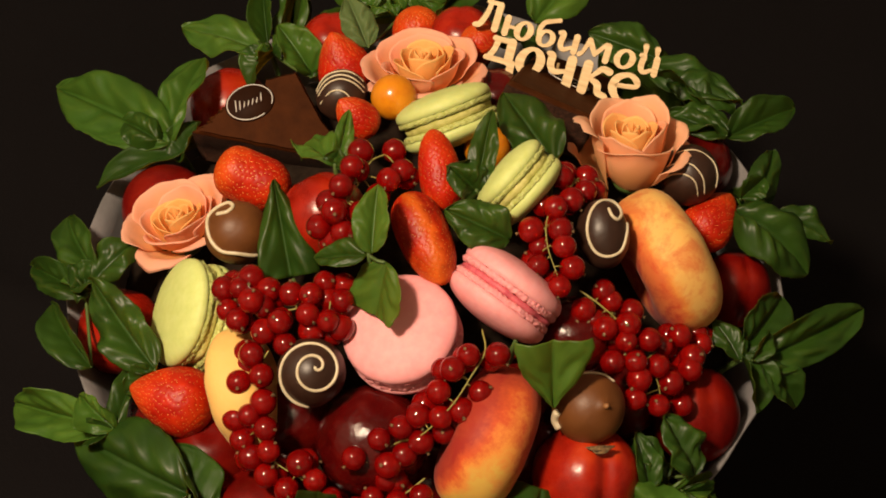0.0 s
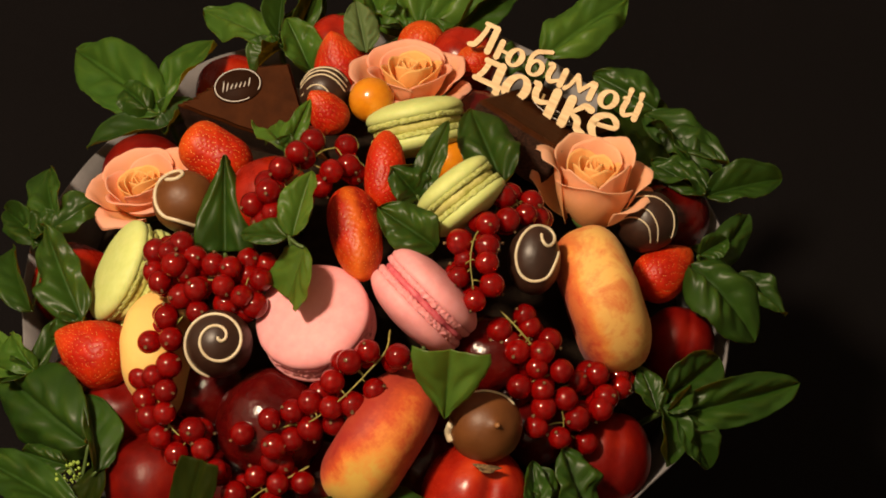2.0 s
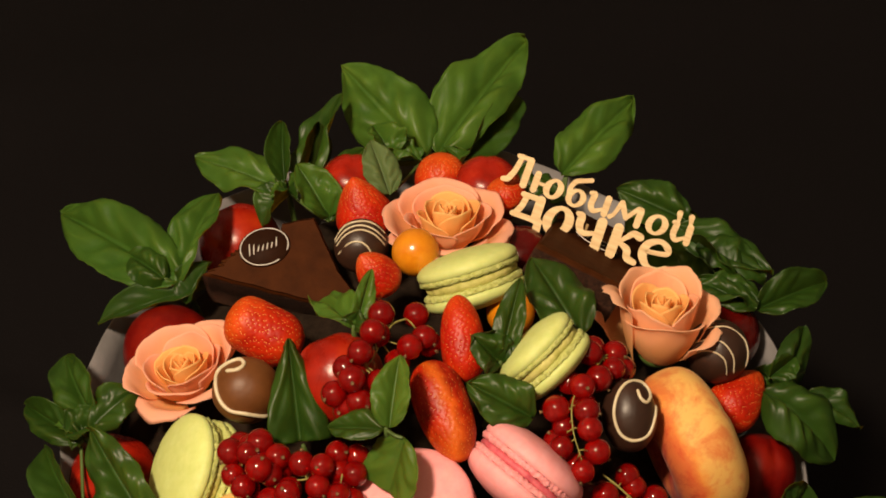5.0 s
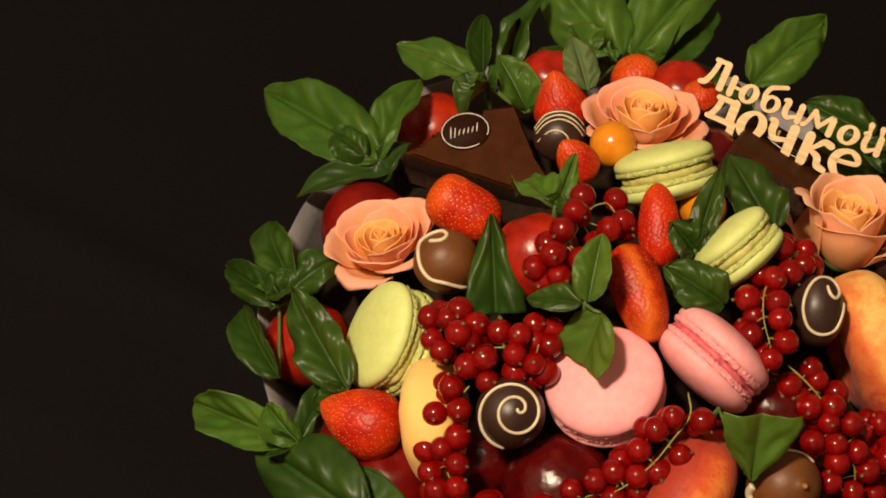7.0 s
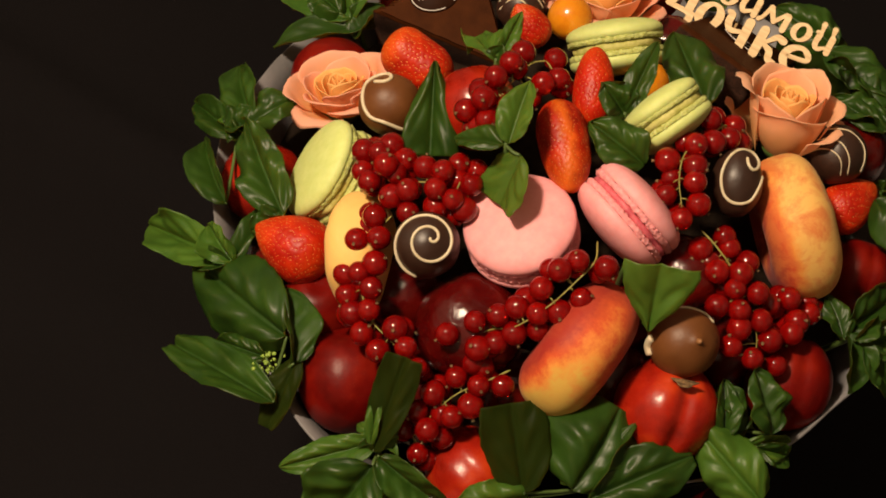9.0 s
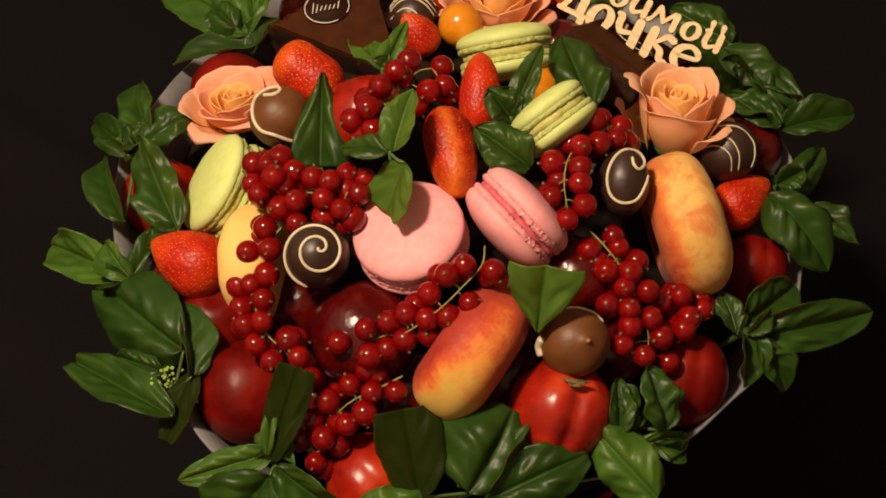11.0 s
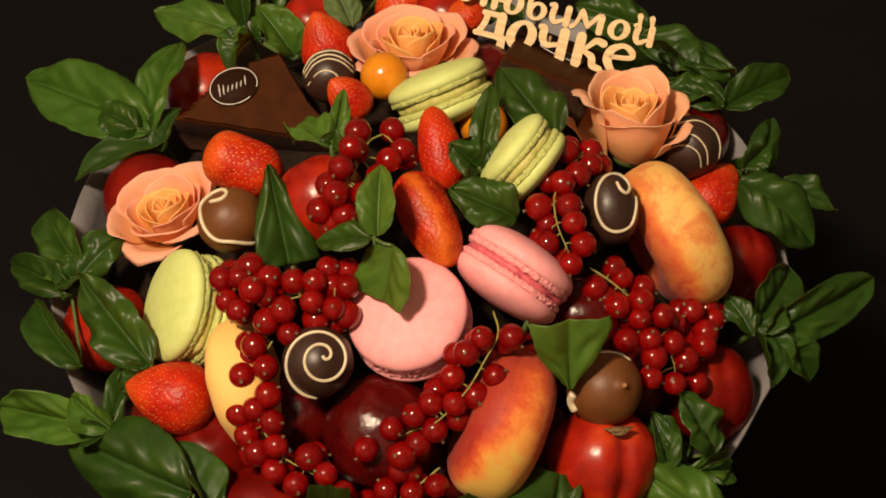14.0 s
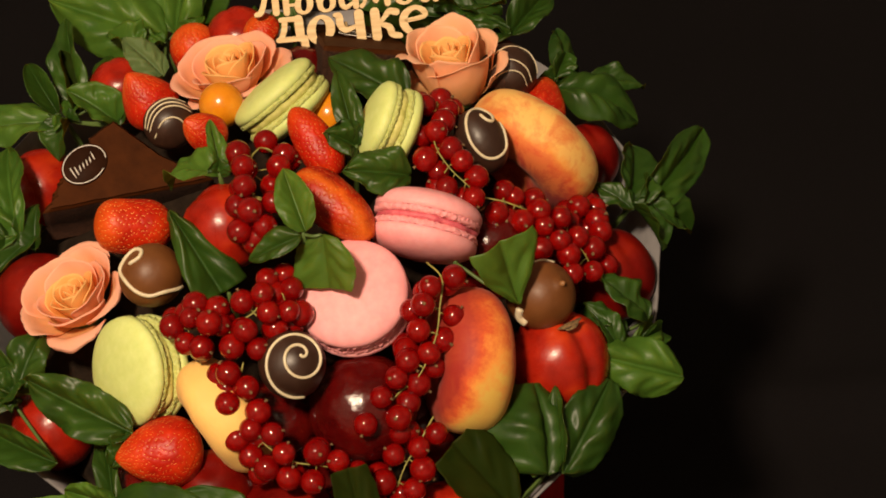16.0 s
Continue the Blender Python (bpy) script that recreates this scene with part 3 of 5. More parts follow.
# ---- macarons ----
def macaron(p, axis_dir, radius, thick, shell, foot, cream, label, seed):
    ob = thing("macaron", orient(p, axis_dir, (0.3, 1, 0.2)), label, "macaron", "macarons in the box")
    half = thick / 2
    gap = thick * (0.085 if cream == GREEN_CREAM else 0.05)
    fh = thick * 0.085
    for sign in (1, -1):
        prof = [(radius * 0.965, gap + fh), (radius * 1.0, gap + fh + 0.0006), (radius * 1.005, gap + fh + 0.0016)]
        top = half - gap - fh - 0.0016
        prof += [(radius * 1.005 * math.cos(a), gap + fh + 0.0016 + top * math.sin(a) ** 0.9) for a in np.linspace(0.12, math.pi / 2 - 0.06, 12)]
        prof.append((0, half))

        def shape(v, k=seed + sign):
            return v * (1 + 0.014 * noise.noise(Vector((v.x * 55 + k, v.y * 55, v.z * 55))) + 0.008 * noise.noise(Vector((v.x * 220, v.y * 220 + k, v.z * 220))))
        m = Matrix() if sign > 0 else Matrix.Rotation(math.pi, 4, "X")
        sh = part("shell", lathe("shell", prof, shell, 56, shape), None, ob, "", m)

        def frill(v, k=seed * 3 + sign):
            a = math.atan2(v.y, v.x)
            q = Vector((math.cos(a) * 16, math.sin(a) * 16, v.z * 900 + k))
            f = 1 + 0.022 * noise.noise(q) + 0.032 * noise.noise(q * 2.3) + 0.030 * noise.noise(q * 5.1)
            return Vector((v.x * f, v.y * f, v.z + 0.0005 * noise.noise(q * 1.3 + Vector((9, 0, 0)))))
        prof = [(radius * 0.8, gap * 0.8), (radius * 0.955, gap * 0.9), (radius * 0.98, gap + fh * 0.25), (radius * 0.985, gap + fh * 0.5), (radius * 0.982, gap + fh * 0.75), (radius * 0.975, gap + fh), (radius * 0.9, gap + fh)]
        part("foot", lathe("foot", prof, foot, 220, frill), None, sh, "crinkled foot")

    def cream_warp(v):
        q = Vector((v.x * 260, v.y * 260, v.z * 200 + seed))
        return Vector((v.x, v.y, v.z)) * (1 + 0.06 * noise.noise(q * 0.22) + 0.05 * noise.noise(q * 0.6) + 0.03 * noise.noise(q * 1.4))
    part("filling", lathe("filling", [(0, -gap), (radius * 0.85, -gap), (radius * 0.92, -gap * 0.5), (radius * 0.93, gap * 0.4), (radius * 0.86, gap), (0, gap)], cream, 90, cream_warp), None, ob, "soft cream filling")
    return ob


PINK = (MACARON_PINK, MACARON_PINK_FOOT, PINK_CREAM)
GREEN = (MACARON_GREEN, MACARON_GREEN_FOOT, GREEN_CREAM)
macaron((-0.0120, -0.0660, 0.1845), (-0.22, -0.17, 0.96), 0.0209, 0.023, *PINK, "smooth pink macaron lying open to view under a basil leaf", 1.0)
macaron((0.0254, -0.0545, 0.1902), (0.62, 0.63, 0.46), 0.0202, 0.0262, *PINK, "pink macaron set on edge with its crinkled foot showing", 2.0)
macaron((-0.0884, -0.0386, 0.1622), (-0.8444, -0.0489, 0.5335), 0.0205, 0.0230, *GREEN, "pistachio macaron standing on edge", 3.0)
macaron((0.0332, -0.0142, 0.2026), (-0.70, 0.53, 0.44), 0.0162, 0.0205, *GREEN, "pistachio macaron tilted between basil and redcurrants", 4.0)
macaron((0.0104, 0.0318, 0.1859), (-0.3127, 0.7134, 0.6272), 0.0190, 0.0225, *GREEN, "pistachio macaron below a physalis and a rose", 5.0)


# ---- pralines ----
def praline(p, z, x, r, material, label, tall=1.0, squash=1.0, seed=0.0, nipple=None):
    m = orient(p, z, x)
    ob = thing("praline", m, label, "praline", "chocolate pralines in the box")

    def warp(v):
        n = v.normalized()
        f = 1 + 0.03 * noise.noise(n * 1.5 + Vector((seed, 0, 0))) + 0.006 * noise.noise(n * 6 + Vector((0, seed, 0)))
        if nipple:
            d = (n - Vector(nipple).normalized()).length
            f += 0.10 * math.exp(-(d / 0.20) ** 2)
        return Vector((v.x * f * squash, v.y * f * tall, v.z * f))
    part("shell", lathe("shell", [(0 if k in (0, 32) else r * math.sin(math.pi * k / 32), r * math.cos(math.pi * k / 32)) for k in range(32, -1, -1)], material, 48, warp), None, ob)
    if nipple:
        d = Vector(nipple).normalized()
        part("peak", lathe("peak", [(0, -0.0004), (0.0013, 0.0), (0.0010, 0.0007), (0.0006, 0.0014), (0, 0.0018)], PEAK, 16), None, ob, "small light peak", orient(d * r * 1.08, d, (1, 0, 0)))
    return ob


def icing(ob, r, lines, width=0.0009, tall=1.0, squash=1.0):
    """Piped lines over the face that looks along z, from pairs across it in units of the radius."""
    for line in lines:
        pts = []
        for a, b in line:
            q = min(0.985, math.hypot(a, b))
            s = q / max(1e-6, math.hypot(a, b))
            pts.append(Vector((a * s * r * squash, b * s * r * tall, r * math.sqrt(1 - q * q))) * 1.015)
        part("icing", tube("icing", glide(pts, 8), width, ICING, 8), None, ob, "piped cream icing")


V12 = ((0.0216, -0.6086, 0.7932), (0.9971, 0.0713, 0.0275))
V5 = ((-0.0605, -0.6102, 0.7899), (0.9980, -0.0222, 0.0593))
c = praline((-0.0449, -0.0800, 0.1841), *V12, 0.0122, CHOC_DARK, "round dark praline with a cream spiral on top", seed=1)
spiral = []
for k in range(33):
    t = k / 32
    a = -1.75 - t * 2 * math.pi * 2.05
    q = 0.97 * (1 - t) ** 0.85 + 0.02
    spiral.append((0.14 * t + q * math.cos(a), 0.24 * t + q * math.sin(a)))
icing(c, 0.0122, [spiral], 0.00060)
c = praline((0.0628, -0.0325, 0.1937), *V12, 0.0103, CHOC_DARK, "egg-shaped dark praline with a looped cream line", 1.26, 0.93, 2)
icing(c, 0.0103, [[(0.22, 0.72), (0.3, 0.5), (0.5, 0.38), (0.7, 0.5), (0.72, 0.75), (0.42, 0.92), (-0.1, 0.9), (-0.5, 0.6), (-0.68, 0.1), (-0.5, -0.4), (-0.05, -0.6), (0.5, -0.48), (0.8, -0.05), (0.9, 0.25)]], 0.00062, 1.26, 0.93)
c = praline((0.1029, 0.0133, 0.1677), *V12, 0.0121, CHOC_DARK, "round dark praline with fine cream stripes", seed=3)
icing(c, 0.0121, [[(-0.5, 0.72), (-0.1, 0.78), (0.3, 0.72), (0.72, 0.35), (0.82, -0.1), (0.75, -0.5)], [(-0.75, 0.35), (-0.35, 0.42), (0.02, 0.28), (0.28, -0.15), (0.32, -0.65)], [(-0.92, -0.05), (-0.6, 0.08), (-0.25, 0.02), (0.02, -0.25), (0.1, -0.7)]], 0.00030)
c = praline((-0.0297, 0.0532, 0.1766), *V5, 0.0104, CHOC_DARK, "round dark praline with fine cream stripes beside a physalis", seed=4)
icing(c, 0.0104, [[(-0.95, 0.2), (-0.6, 0.7), (-0.1, 0.88), (0.4, 0.82), (0.85, 0.45)], [(-0.88, 0.0), (-0.5, 0.42), (0.0, 0.58), (0.5, 0.4), (0.85, 0.02)], [(-0.82, -0.3), (-0.4, 0.1), (0.0, 0.14), (0.3, -0.1), (0.45, -0.6)], [(-0.92, 0.12), (-0.55, 0.56), (-0.05, 0.74), (0.45, 0.6), (0.88, 0.2)]], 0.00035)
c = praline((-0.0706, -0.0180, 0.1851), *V12, 0.0120, CHOC_MILK, "round milk praline with a looped cream line beside a coral rose", 1.0, 1.0, 5)
icing(c, 0.0120, [[(-0.55, 0.62), (-0.2, 0.66), (-0.02, 0.8), (-0.15, 0.92), (-0.5, 0.82), (-0.8, 0.58), (-0.86, 0.2), (-0.76, -0.2), (-0.5, -0.5), (-0.05, -0.62), (0.4, -0.74), (0.62, -0.75)]], 0.00076)
c = praline((0.0531, -0.0910, 0.1695), *V12, 0.0132, CHOC_MILK, "round milk praline with a small peak and a cream drip", seed=6, nipple=(0.30, 0.08, 0.9))
icing(c, 0.0132, [[(-0.88, 0.05), (-0.95, -0.18), (-0.86, -0.45)]], 0.0016)
icing(c, 0.0132, [[(-0.35, 0.9), (0.0, 0.95), (0.45, 0.85), (0.75, 0.62)]], 0.0004)


# ---- strawberries ----
def strawberry(base, tip, width, material, label, seed, blunt=1.75, pip=0.62):
    base, tip = Vector(base), Vector(tip)
    long = (tip - base).length
    ob = thing("strawberry", orient(base, tip - base, (0.3, 0.2, 1)), label, "strawberry", "strawberries in the box")
    w = width / 2

    def radius(s):
        if s < 0.36:
            return w * max(0.0, 1 - (1 - s / 0.36) ** 2.2) ** 0.5
        q = (s - 0.36) / 0.64
        return w * max(0.0, 1 - q ** blunt) ** (0.72 if blunt < 2 else 0.55)

    rnd = random.Random(seed)
    seeds = []
    count = int(640 * (width / 0.025) ** 1.2)
    for k in range(count):
        s = 0.06 + 0.91 * (k + 0.5) / count
        a = k * 2.39996 + rnd.uniform(-0.15, 0.15)
        r = radius(s)
        seeds.append((r * math.cos(a), r * math.sin(a), s * long))
    arr = np.array(seeds)

    def warp(v):
        n = Vector((v.x, v.y, (v.z - long * 0.42) * 0.6)).normalized()
        d2 = ((arr - np.array(v)) ** 2).sum(1).min()
        lump = 1 + 0.05 * noise.noise(Vector((v.x * 70, v.y * 70, v.z * 70 + seed)))
        return Vector((v.x * lump, v.y * lump, v.z)) - n * (0.00026 * math.exp(-d2 / (0.00048 ** 2)))
    prof = [(0 if k in (0, 90) else max(1e-5, radius(k / 90)), long * k / 90) for k in range(91)]
    part("flesh", lathe("flesh", prof, material, 144, warp), None, ob)
    sv, sf = [], []
    for x, y, z in seeds:
        p = Vector((x, y, z))
        n = Vector((x, y, (z - long * 0.42) * 0.6)).normalized()
        lump = 1 + 0.05 * noise.noise(Vector((x * 70, y * 70, z * 70 + seed)))
        p = Vector((x * lump, y * lump, z)) - n * 0.00021
        up = (Vector((0, 0, 1)) - n * n.z).normalized()
        sd = n.cross(up)
        k = len(sv)
        sv += [p + up * 0.00040 * pip, p + sd * 0.00022 * pip, p - up * 0.00034 * pip, p - sd * 0.00022 * pip, p + n * 0.00020, p - n * 0.0002]
        sf += [(k, k + 1, k + 4), (k + 1, k + 2, k + 4), (k + 2, k + 3, k + 4), (k + 3, k, k + 4)]
    tagged(part("seed_speckle", mesh("seed_speckle", sv, sf, SEED), None, ob, "pale yellow seeds"), kind="stuff")
    return ob


strawberry((-0.0515, 0.0058, 0.1755), (-0.0785, 0.0158, 0.1840), 0.0208, STRAW_ORANGE, "blunt red strawberry leaning on the cake slice", 1, blunt=6.0, pip=0.95)
strawberry((-0.0815, -0.0735, 0.1510), (-0.1120, -0.0655, 0.1575), 0.0262, STRAW_RED, "plump strawberry paling to orange at its tip", 2, blunt=1.6, pip=0.72)
strawberry((0.0060, -0.0225, 0.1985), (0.0026, 0.0045, 0.2130), 0.0155, STRAW_RED, "slender upright strawberry at the top of the heap", 3, blunt=2.4)
strawberry((-0.0085, -0.0185, 0.2045), (0.0038, -0.0535, 0.1965), 0.0190, STRAW_STREAKED, "long orange-red strawberry beside a basil leaf", 4, blunt=2.8)
strawberry((0.1035, -0.0103, 0.1545), (0.1215, 0.0136, 0.1536), 0.0205, STRAW_ORANGE, "small bright strawberry beside a peach", 5)
strawberry((-0.0190, 0.0270, 0.1850), (-0.0310, 0.0305, 0.2010), 0.0158, STRAW_RED, "small red strawberry beside a physalis", 6)
strawberry((-0.0247, 0.0735, 0.1557), (-0.0332, 0.0848, 0.1789), 0.0235, STRAW_RED, "pointed red strawberry beside a coral rose", 7, blunt=1.3)
strawberry((0.0040, 0.0952, 0.1513), (0.0013, 0.1041, 0.1706), 0.0215, STRAW_ORANGE, "blunt orange-red strawberry behind a coral rose", 8, blunt=2.6)
strawberry((0.0288, 0.0809, 0.1684), (0.0233, 0.0849, 0.1787), 0.0160, STRAW_ORANGE, "orange-red strawberry behind the wooden lettering", 9, blunt=2.4)

# ---- physalis ----
for p, label in (((-0.0098, 0.0453, 0.1836), "round orange physalis berry without its husk"), ((0.0248, 0.0198, 0.1816), "orange physalis berry half hidden by a basil leaf")):
    single("physalis", lathe("physalis", [(0 if k in (0, 24) else 0.0090 * math.sin(math.pi * k / 24), 0.0092 * math.cos(math.pi * k / 24)) for k in range(24, -1, -1)], PHYSALIS, 36), Matrix.Translation(p), label, "physalis", "physalis berries")


# ---- roses ----
def petal_mesh(rb, rt, h, span, lip, seed, point=0.05, wind=0.05):
    """A cupped petal round the flower's axis: its top edge runs out to a point, its two sides roll back, one side is tucked in."""
    nu, nv = 23, 19
    verts, uvs = [], []
    for j in range(nv):
        v = j / (nv - 1)
        for i in range(nu):
            u = 2 * i / (nu - 1) - 1
            a = u * span * (0.38 + 0.62 * math.sin(math.pi / 2 * min(1.0, 0.12 + 1.1 * v)))
            edge = 0.97 - 0.22 * abs(u) ** 3.2 - 0.05 * u * u + point * math.exp(-(u / 0.20) ** 2)
            edge += 0.040 * noise.noise(Vector((u * 1.7 + seed, 1.7, seed * 0.7))) + 0.014 * noise.noise(Vector((u * 7 + seed, 5.1, seed)))
            w = v * edge
            r = rb + (rt - rb) * (1 - max(0.0, 1 - w) ** 2.1) + wind * u * rt
            roll = max(0.0, w - 0.66) / 0.34
            curl = lip * (0.55 + 0.9 * abs(u) ** 1.6) * (1 + 0.5 * noise.noise(Vector((u * 1.3 + seed * 2.0, 3.3, seed))))
            r += curl * roll ** 2
            z = h * w - curl * 0.85 * roll ** 3
            r += rt * w * (0.07 * noise.noise(Vector((u * 1.4 + seed * 5, v * 1.5, seed))) + 0.025 * noise.noise(Vector((u * 4.5 + seed, v * 3, 2.0))))
            verts.append(Vector((r * math.cos(a), r * math.sin(a), z)))
            uvs.append((i / (nu - 1), v))
    faces = [(j * nu + i, j * nu + i + 1, (j + 1) * nu + i + 1, (j + 1) * nu + i) for j in range(nv - 1) for i in range(nu - 1)]
    # give the petal a back face, a third of a millimetre behind
    n = len(verts)
    back = [Vector((v.x * (1 + 0.0003 / max(0.002, math.hypot(v.x, v.y))), v.y * (1 + 0.0003 / max(0.002, math.hypot(v.x, v.y))), v.z - 0.00012)) for v in verts]
    faces = [f[::-1] for f in faces] + [tuple(k + n for k in f) for f in faces]
    edge = [i for i in range(nu)] + [j * nu + nu - 1 for j in range(1, nv)] + [(nv - 1) * nu + i for i in range(nu - 2, -1, -1)] + [j * nu for j in range(nv - 2, 0, -1)]
    faces += [(a, b, b + n, a + n) for a, b in zip(edge, edge[1:] + edge[:1])]
    me = mesh("petal", verts + back, faces)
    layer = me.uv_layers.new(name="petal")
    both = uvs + uvs
    for loop in me.loops:
        layer.data[loop.index].uv = both[loop.vertex_index]
    return me


def rose(p, axis_dir, size, outer, label, seed, tall, heart, petals):
    """p: the middle of the flower's mouth. heart: how many petals are wound into its core, the core's radius and height.
    petals: for each one of the others its turn from the front in degrees, radius at the foot and the rim, height, half span, lip."""
    ob = thing("rose", orient(Vector(p) - Vector(axis_dir).normalized() * tall * size, axis_dir, (0.2, -1, 0.1)), label, "rose", "roses in the box")
    rnd = random.Random(seed)
    count, wide, high = heart
    for k in range(count):
        t = (k + 0.6) / count
        me = petal_mesh(0.03 * size + 0.3 * wide * t * size, wide * t * size, high * size * rnd.uniform(0.95, 1.04), 1.75 - 0.75 * t, 0.10 * t * t * size, seed + k * 3.7, 0.02, 0.10)
        part("petal", me, PETAL_CORE, ob, "", Matrix.Rotation(k * 2.399 + rnd.uniform(-0.2, 0.2), 4, "Z"))
    for k, (turn, rb, rt, h, span, lip) in enumerate(petals):
        me = petal_mesh(rb * size, rt * size, h * size, span, lip * size, seed + 50 + k * 2.3, 0.07)
        part("petal", me, outer, ob, "", Matrix.Rotation(math.radians(turn), 4, "Z"))
    part("flower_base", lathe("flower_base", [(0, -0.25 * size), (0.30 * size, -0.12 * size), (0.40 * size, 0.05 * size), (0.3 * size, 0.2 * size), (0, 0.25 * size)], BASIL_STEM, 24), None, ob, "green rose hip")
    return ob


rose((-0.0962, 0.0085, 0.1655), (-0.25, 0.30, 0.92), 0.0192, PETAL_PINK, "open coral-pink rose with a golden heart", 11, 0.85, (13, 0.52, 0.86),
     ((20, 0.20, 0.62, 0.86, 1.0, 0.10), (150, 0.20, 0.66, 0.96, 1.1, 0.06), (-95, 0.20, 0.66, 0.90, 1.0, 0.08), (75, 0.22, 0.72, 0.86, 0.9, 0.12), (-30, 0.22, 0.76, 0.78, 1.0, 0.20),
      (190, 0.25, 0.98, 1.00, 0.95, 0.12), (120, 0.25, 0.98, 0.95, 0.8, 0.16), (-105, 0.25, 1.00, 0.86, 0.7, 0.16), (35, 0.28, 0.90, 0.66, 0.9, 0.30), (-40, 0.28, 0.98, 0.50, 0.8, 0.30), (135, 0.28, 1.20, 0.86, 0.6, 0.2)))
rose((0.0806, 0.0235, 0.1880), (-0.02, 0.34, 0.94), 0.0194, PETAL_PEACH, "half-open apricot rose with broad cupped petals", 23, 1.35, (13, 0.50, 1.36),
     ((170, 0.30, 0.60, 1.55, 1.2, 0.08), (60, 0.30, 0.62, 1.42, 1.1, 0.08), (-55, 0.30, 0.64, 1.36, 1.1, 0.10), (-150, 0.34, 0.72, 1.66, 1.1, 0.16), (130, 0.34, 0.74, 1.62, 1.0, 0.18), (-15, 0.36, 0.80, 1.28, 1.35, 0.20),
      (95, 0.40, 0.96, 1.22, 0.8, 0.30), (60, 0.42, 0.98, 0.92, 0.75, 0.30), (-88, 0.50, 0.86, 1.90, 0.50, 0.50), (-120, 0.50, 1.10, 1.05, 0.6, 0.20)))
rose((0.0022, 0.0650, 0.1845), (-0.06, 0.36, 0.92), 0.0200, PETAL_PINK, "open coral rose with a golden heart near the lettering", 37, 0.85, (12, 0.60, 0.98),
     ((165, 0.22, 0.70, 1.02, 1.2, 0.10), (60, 0.22, 0.74, 0.94, 1.1, 0.14), (-60, 0.22, 0.76, 0.92, 1.1, 0.14),
      (180, 0.25, 0.92, 1.06, 1.1, 0.18), (110, 0.25, 1.02, 0.90, 0.9, 0.24), (-110, 0.25, 1.04, 0.90, 0.9, 0.24), (50, 0.28, 1.06, 0.66, 0.8, 0.26), (-55, 0.28, 1.06, 0.64, 0.8, 0.26), (0, 0.28, 0.86, 0.62, 0.9, 0.24)))


# ---- basil ----
def leaf_mesh(long, wide, cup, bend, seed, puff=1.0, trim=1.0):
    """A basil leaf along y: swollen between its side veins, with a sunk midrib and a wavy, finely toothed edge."""
    nu, nv = 25, 41
    verts, uvs = [], []
    calm = min(1.0, puff) * min(1.0, wide / 0.017)
    twist = 0.9 * calm * noise.noise(Vector((seed * 1.9, 0.5, 7.7)))
    swell = 0.0014 * max(0.45, puff) * min(1.3, wide / 0.022)
    dome = 0.5 if puff < 0.7 else 3.2 + 1.6 * noise.noise(Vector((seed * 0.7, 3.1, 1.0)))
    a, b = (0.52 if trim > 0.6 else 0.95), (0.66 if puff >= 1 else 0.74 if puff >= 0.5 else 1.05)
    most = max((k / 60) ** a * (1 - k / 60) ** b for k in range(1, 61) if k / 60 <= trim)
    for j in range(nv):
        s = trim * j / (nv - 1)
        half = 0.58 * wide * max(0.0, s) ** a * max(0.0, 1 - s) ** b / most + (0.0006 if s < 0.05 else 0.0)
        for i in range(nu):
            u = 2 * i / (nu - 1) - 1
            x = half * u * (1 + 0.09 * noise.noise(Vector((u * 0.9, s * 5, seed * 3.3))))
            z = 1.5 * cup * half * (abs(u) ** 1.5) - 0.0007 * math.exp(-(u / 0.10) ** 2) * min(1.0, wide / 0.015)
            z += 0.07 * dome * half * math.sin(math.pi * abs(u) ** 0.8)
            ph = s * 4.5 - abs(u) * 1.5 + 0.25 * (u > 0) + 0.3 * noise.noise(Vector((s * 4, u * 2, seed)))
            z += swell * (0.5 - 0.5 * math.cos(2 * math.pi * ph)) ** 0.7 * math.sin(math.pi * min(1.0, abs(u) * 1.05)) * math.sin(math.pi * min(1.0, 0.1 + s))
            z += calm * (0.0042 + 0.11 * wide) * noise.noise(Vector((u * 1.2 + seed, s * 2.6, seed * 1.7))) * abs(u)
            z += calm * 0.0048 * noise.noise(Vector((seed * 2.0 + (u > 0) * 3.1, s * 5.0, u * 1.5))) * abs(u) ** 1.8
            if puff >= 0.9:
                z += 0.0010 * min(1.0, wide / 0.02) * math.sin(s * 13 + seed * 2 + (u > 0) * 2.1) * abs(u) ** 3 * math.sin(math.pi * min(1.0, s))
            z += 1.5 * bend * long * (s * s - s * 0.35) * -1
            # small teeth on the edge
            if i in (0, nu - 1):
                x *= 1 + 0.014 * math.sin(s * 60 + seed)
            y = long * s
            z += x * twist * (s - 0.3)
            verts.append(Vector((x, y, z)))
            uvs.append((i / (nu - 1), s))
    faces = [(j * nu + i, j * nu + i + 1, (j + 1) * nu + i + 1, (j + 1) * nu + i) for j in range(nv - 1) for i in range(nu - 1)]
    n = len(verts)
    back = [v - Vector((0, 0, 0.00028)) for v in verts]
    edge = [i for i in range(nu)] + [j * nu + nu - 1 for j in range(1, nv)] + [(nv - 1) * nu + i for i in range(nu - 2, -1, -1)] + [j * nu for j in range(nv - 2, 0, -1)]
    faces = faces + [tuple(k + n for k in f)[::-1] for f in faces] + [(b, a, a + n, b + n) for a, b in zip(edge, edge[1:] + edge[:1])]
    me = mesh("leaf", verts + back, faces)
    layer = me.uv_layers.new(name="leaf")
    both = uvs + uvs
    for loop in me.loops:
        layer.data[loop.index].uv = both[loop.vertex_index]
    return me


LEAF_COUNT = [0]


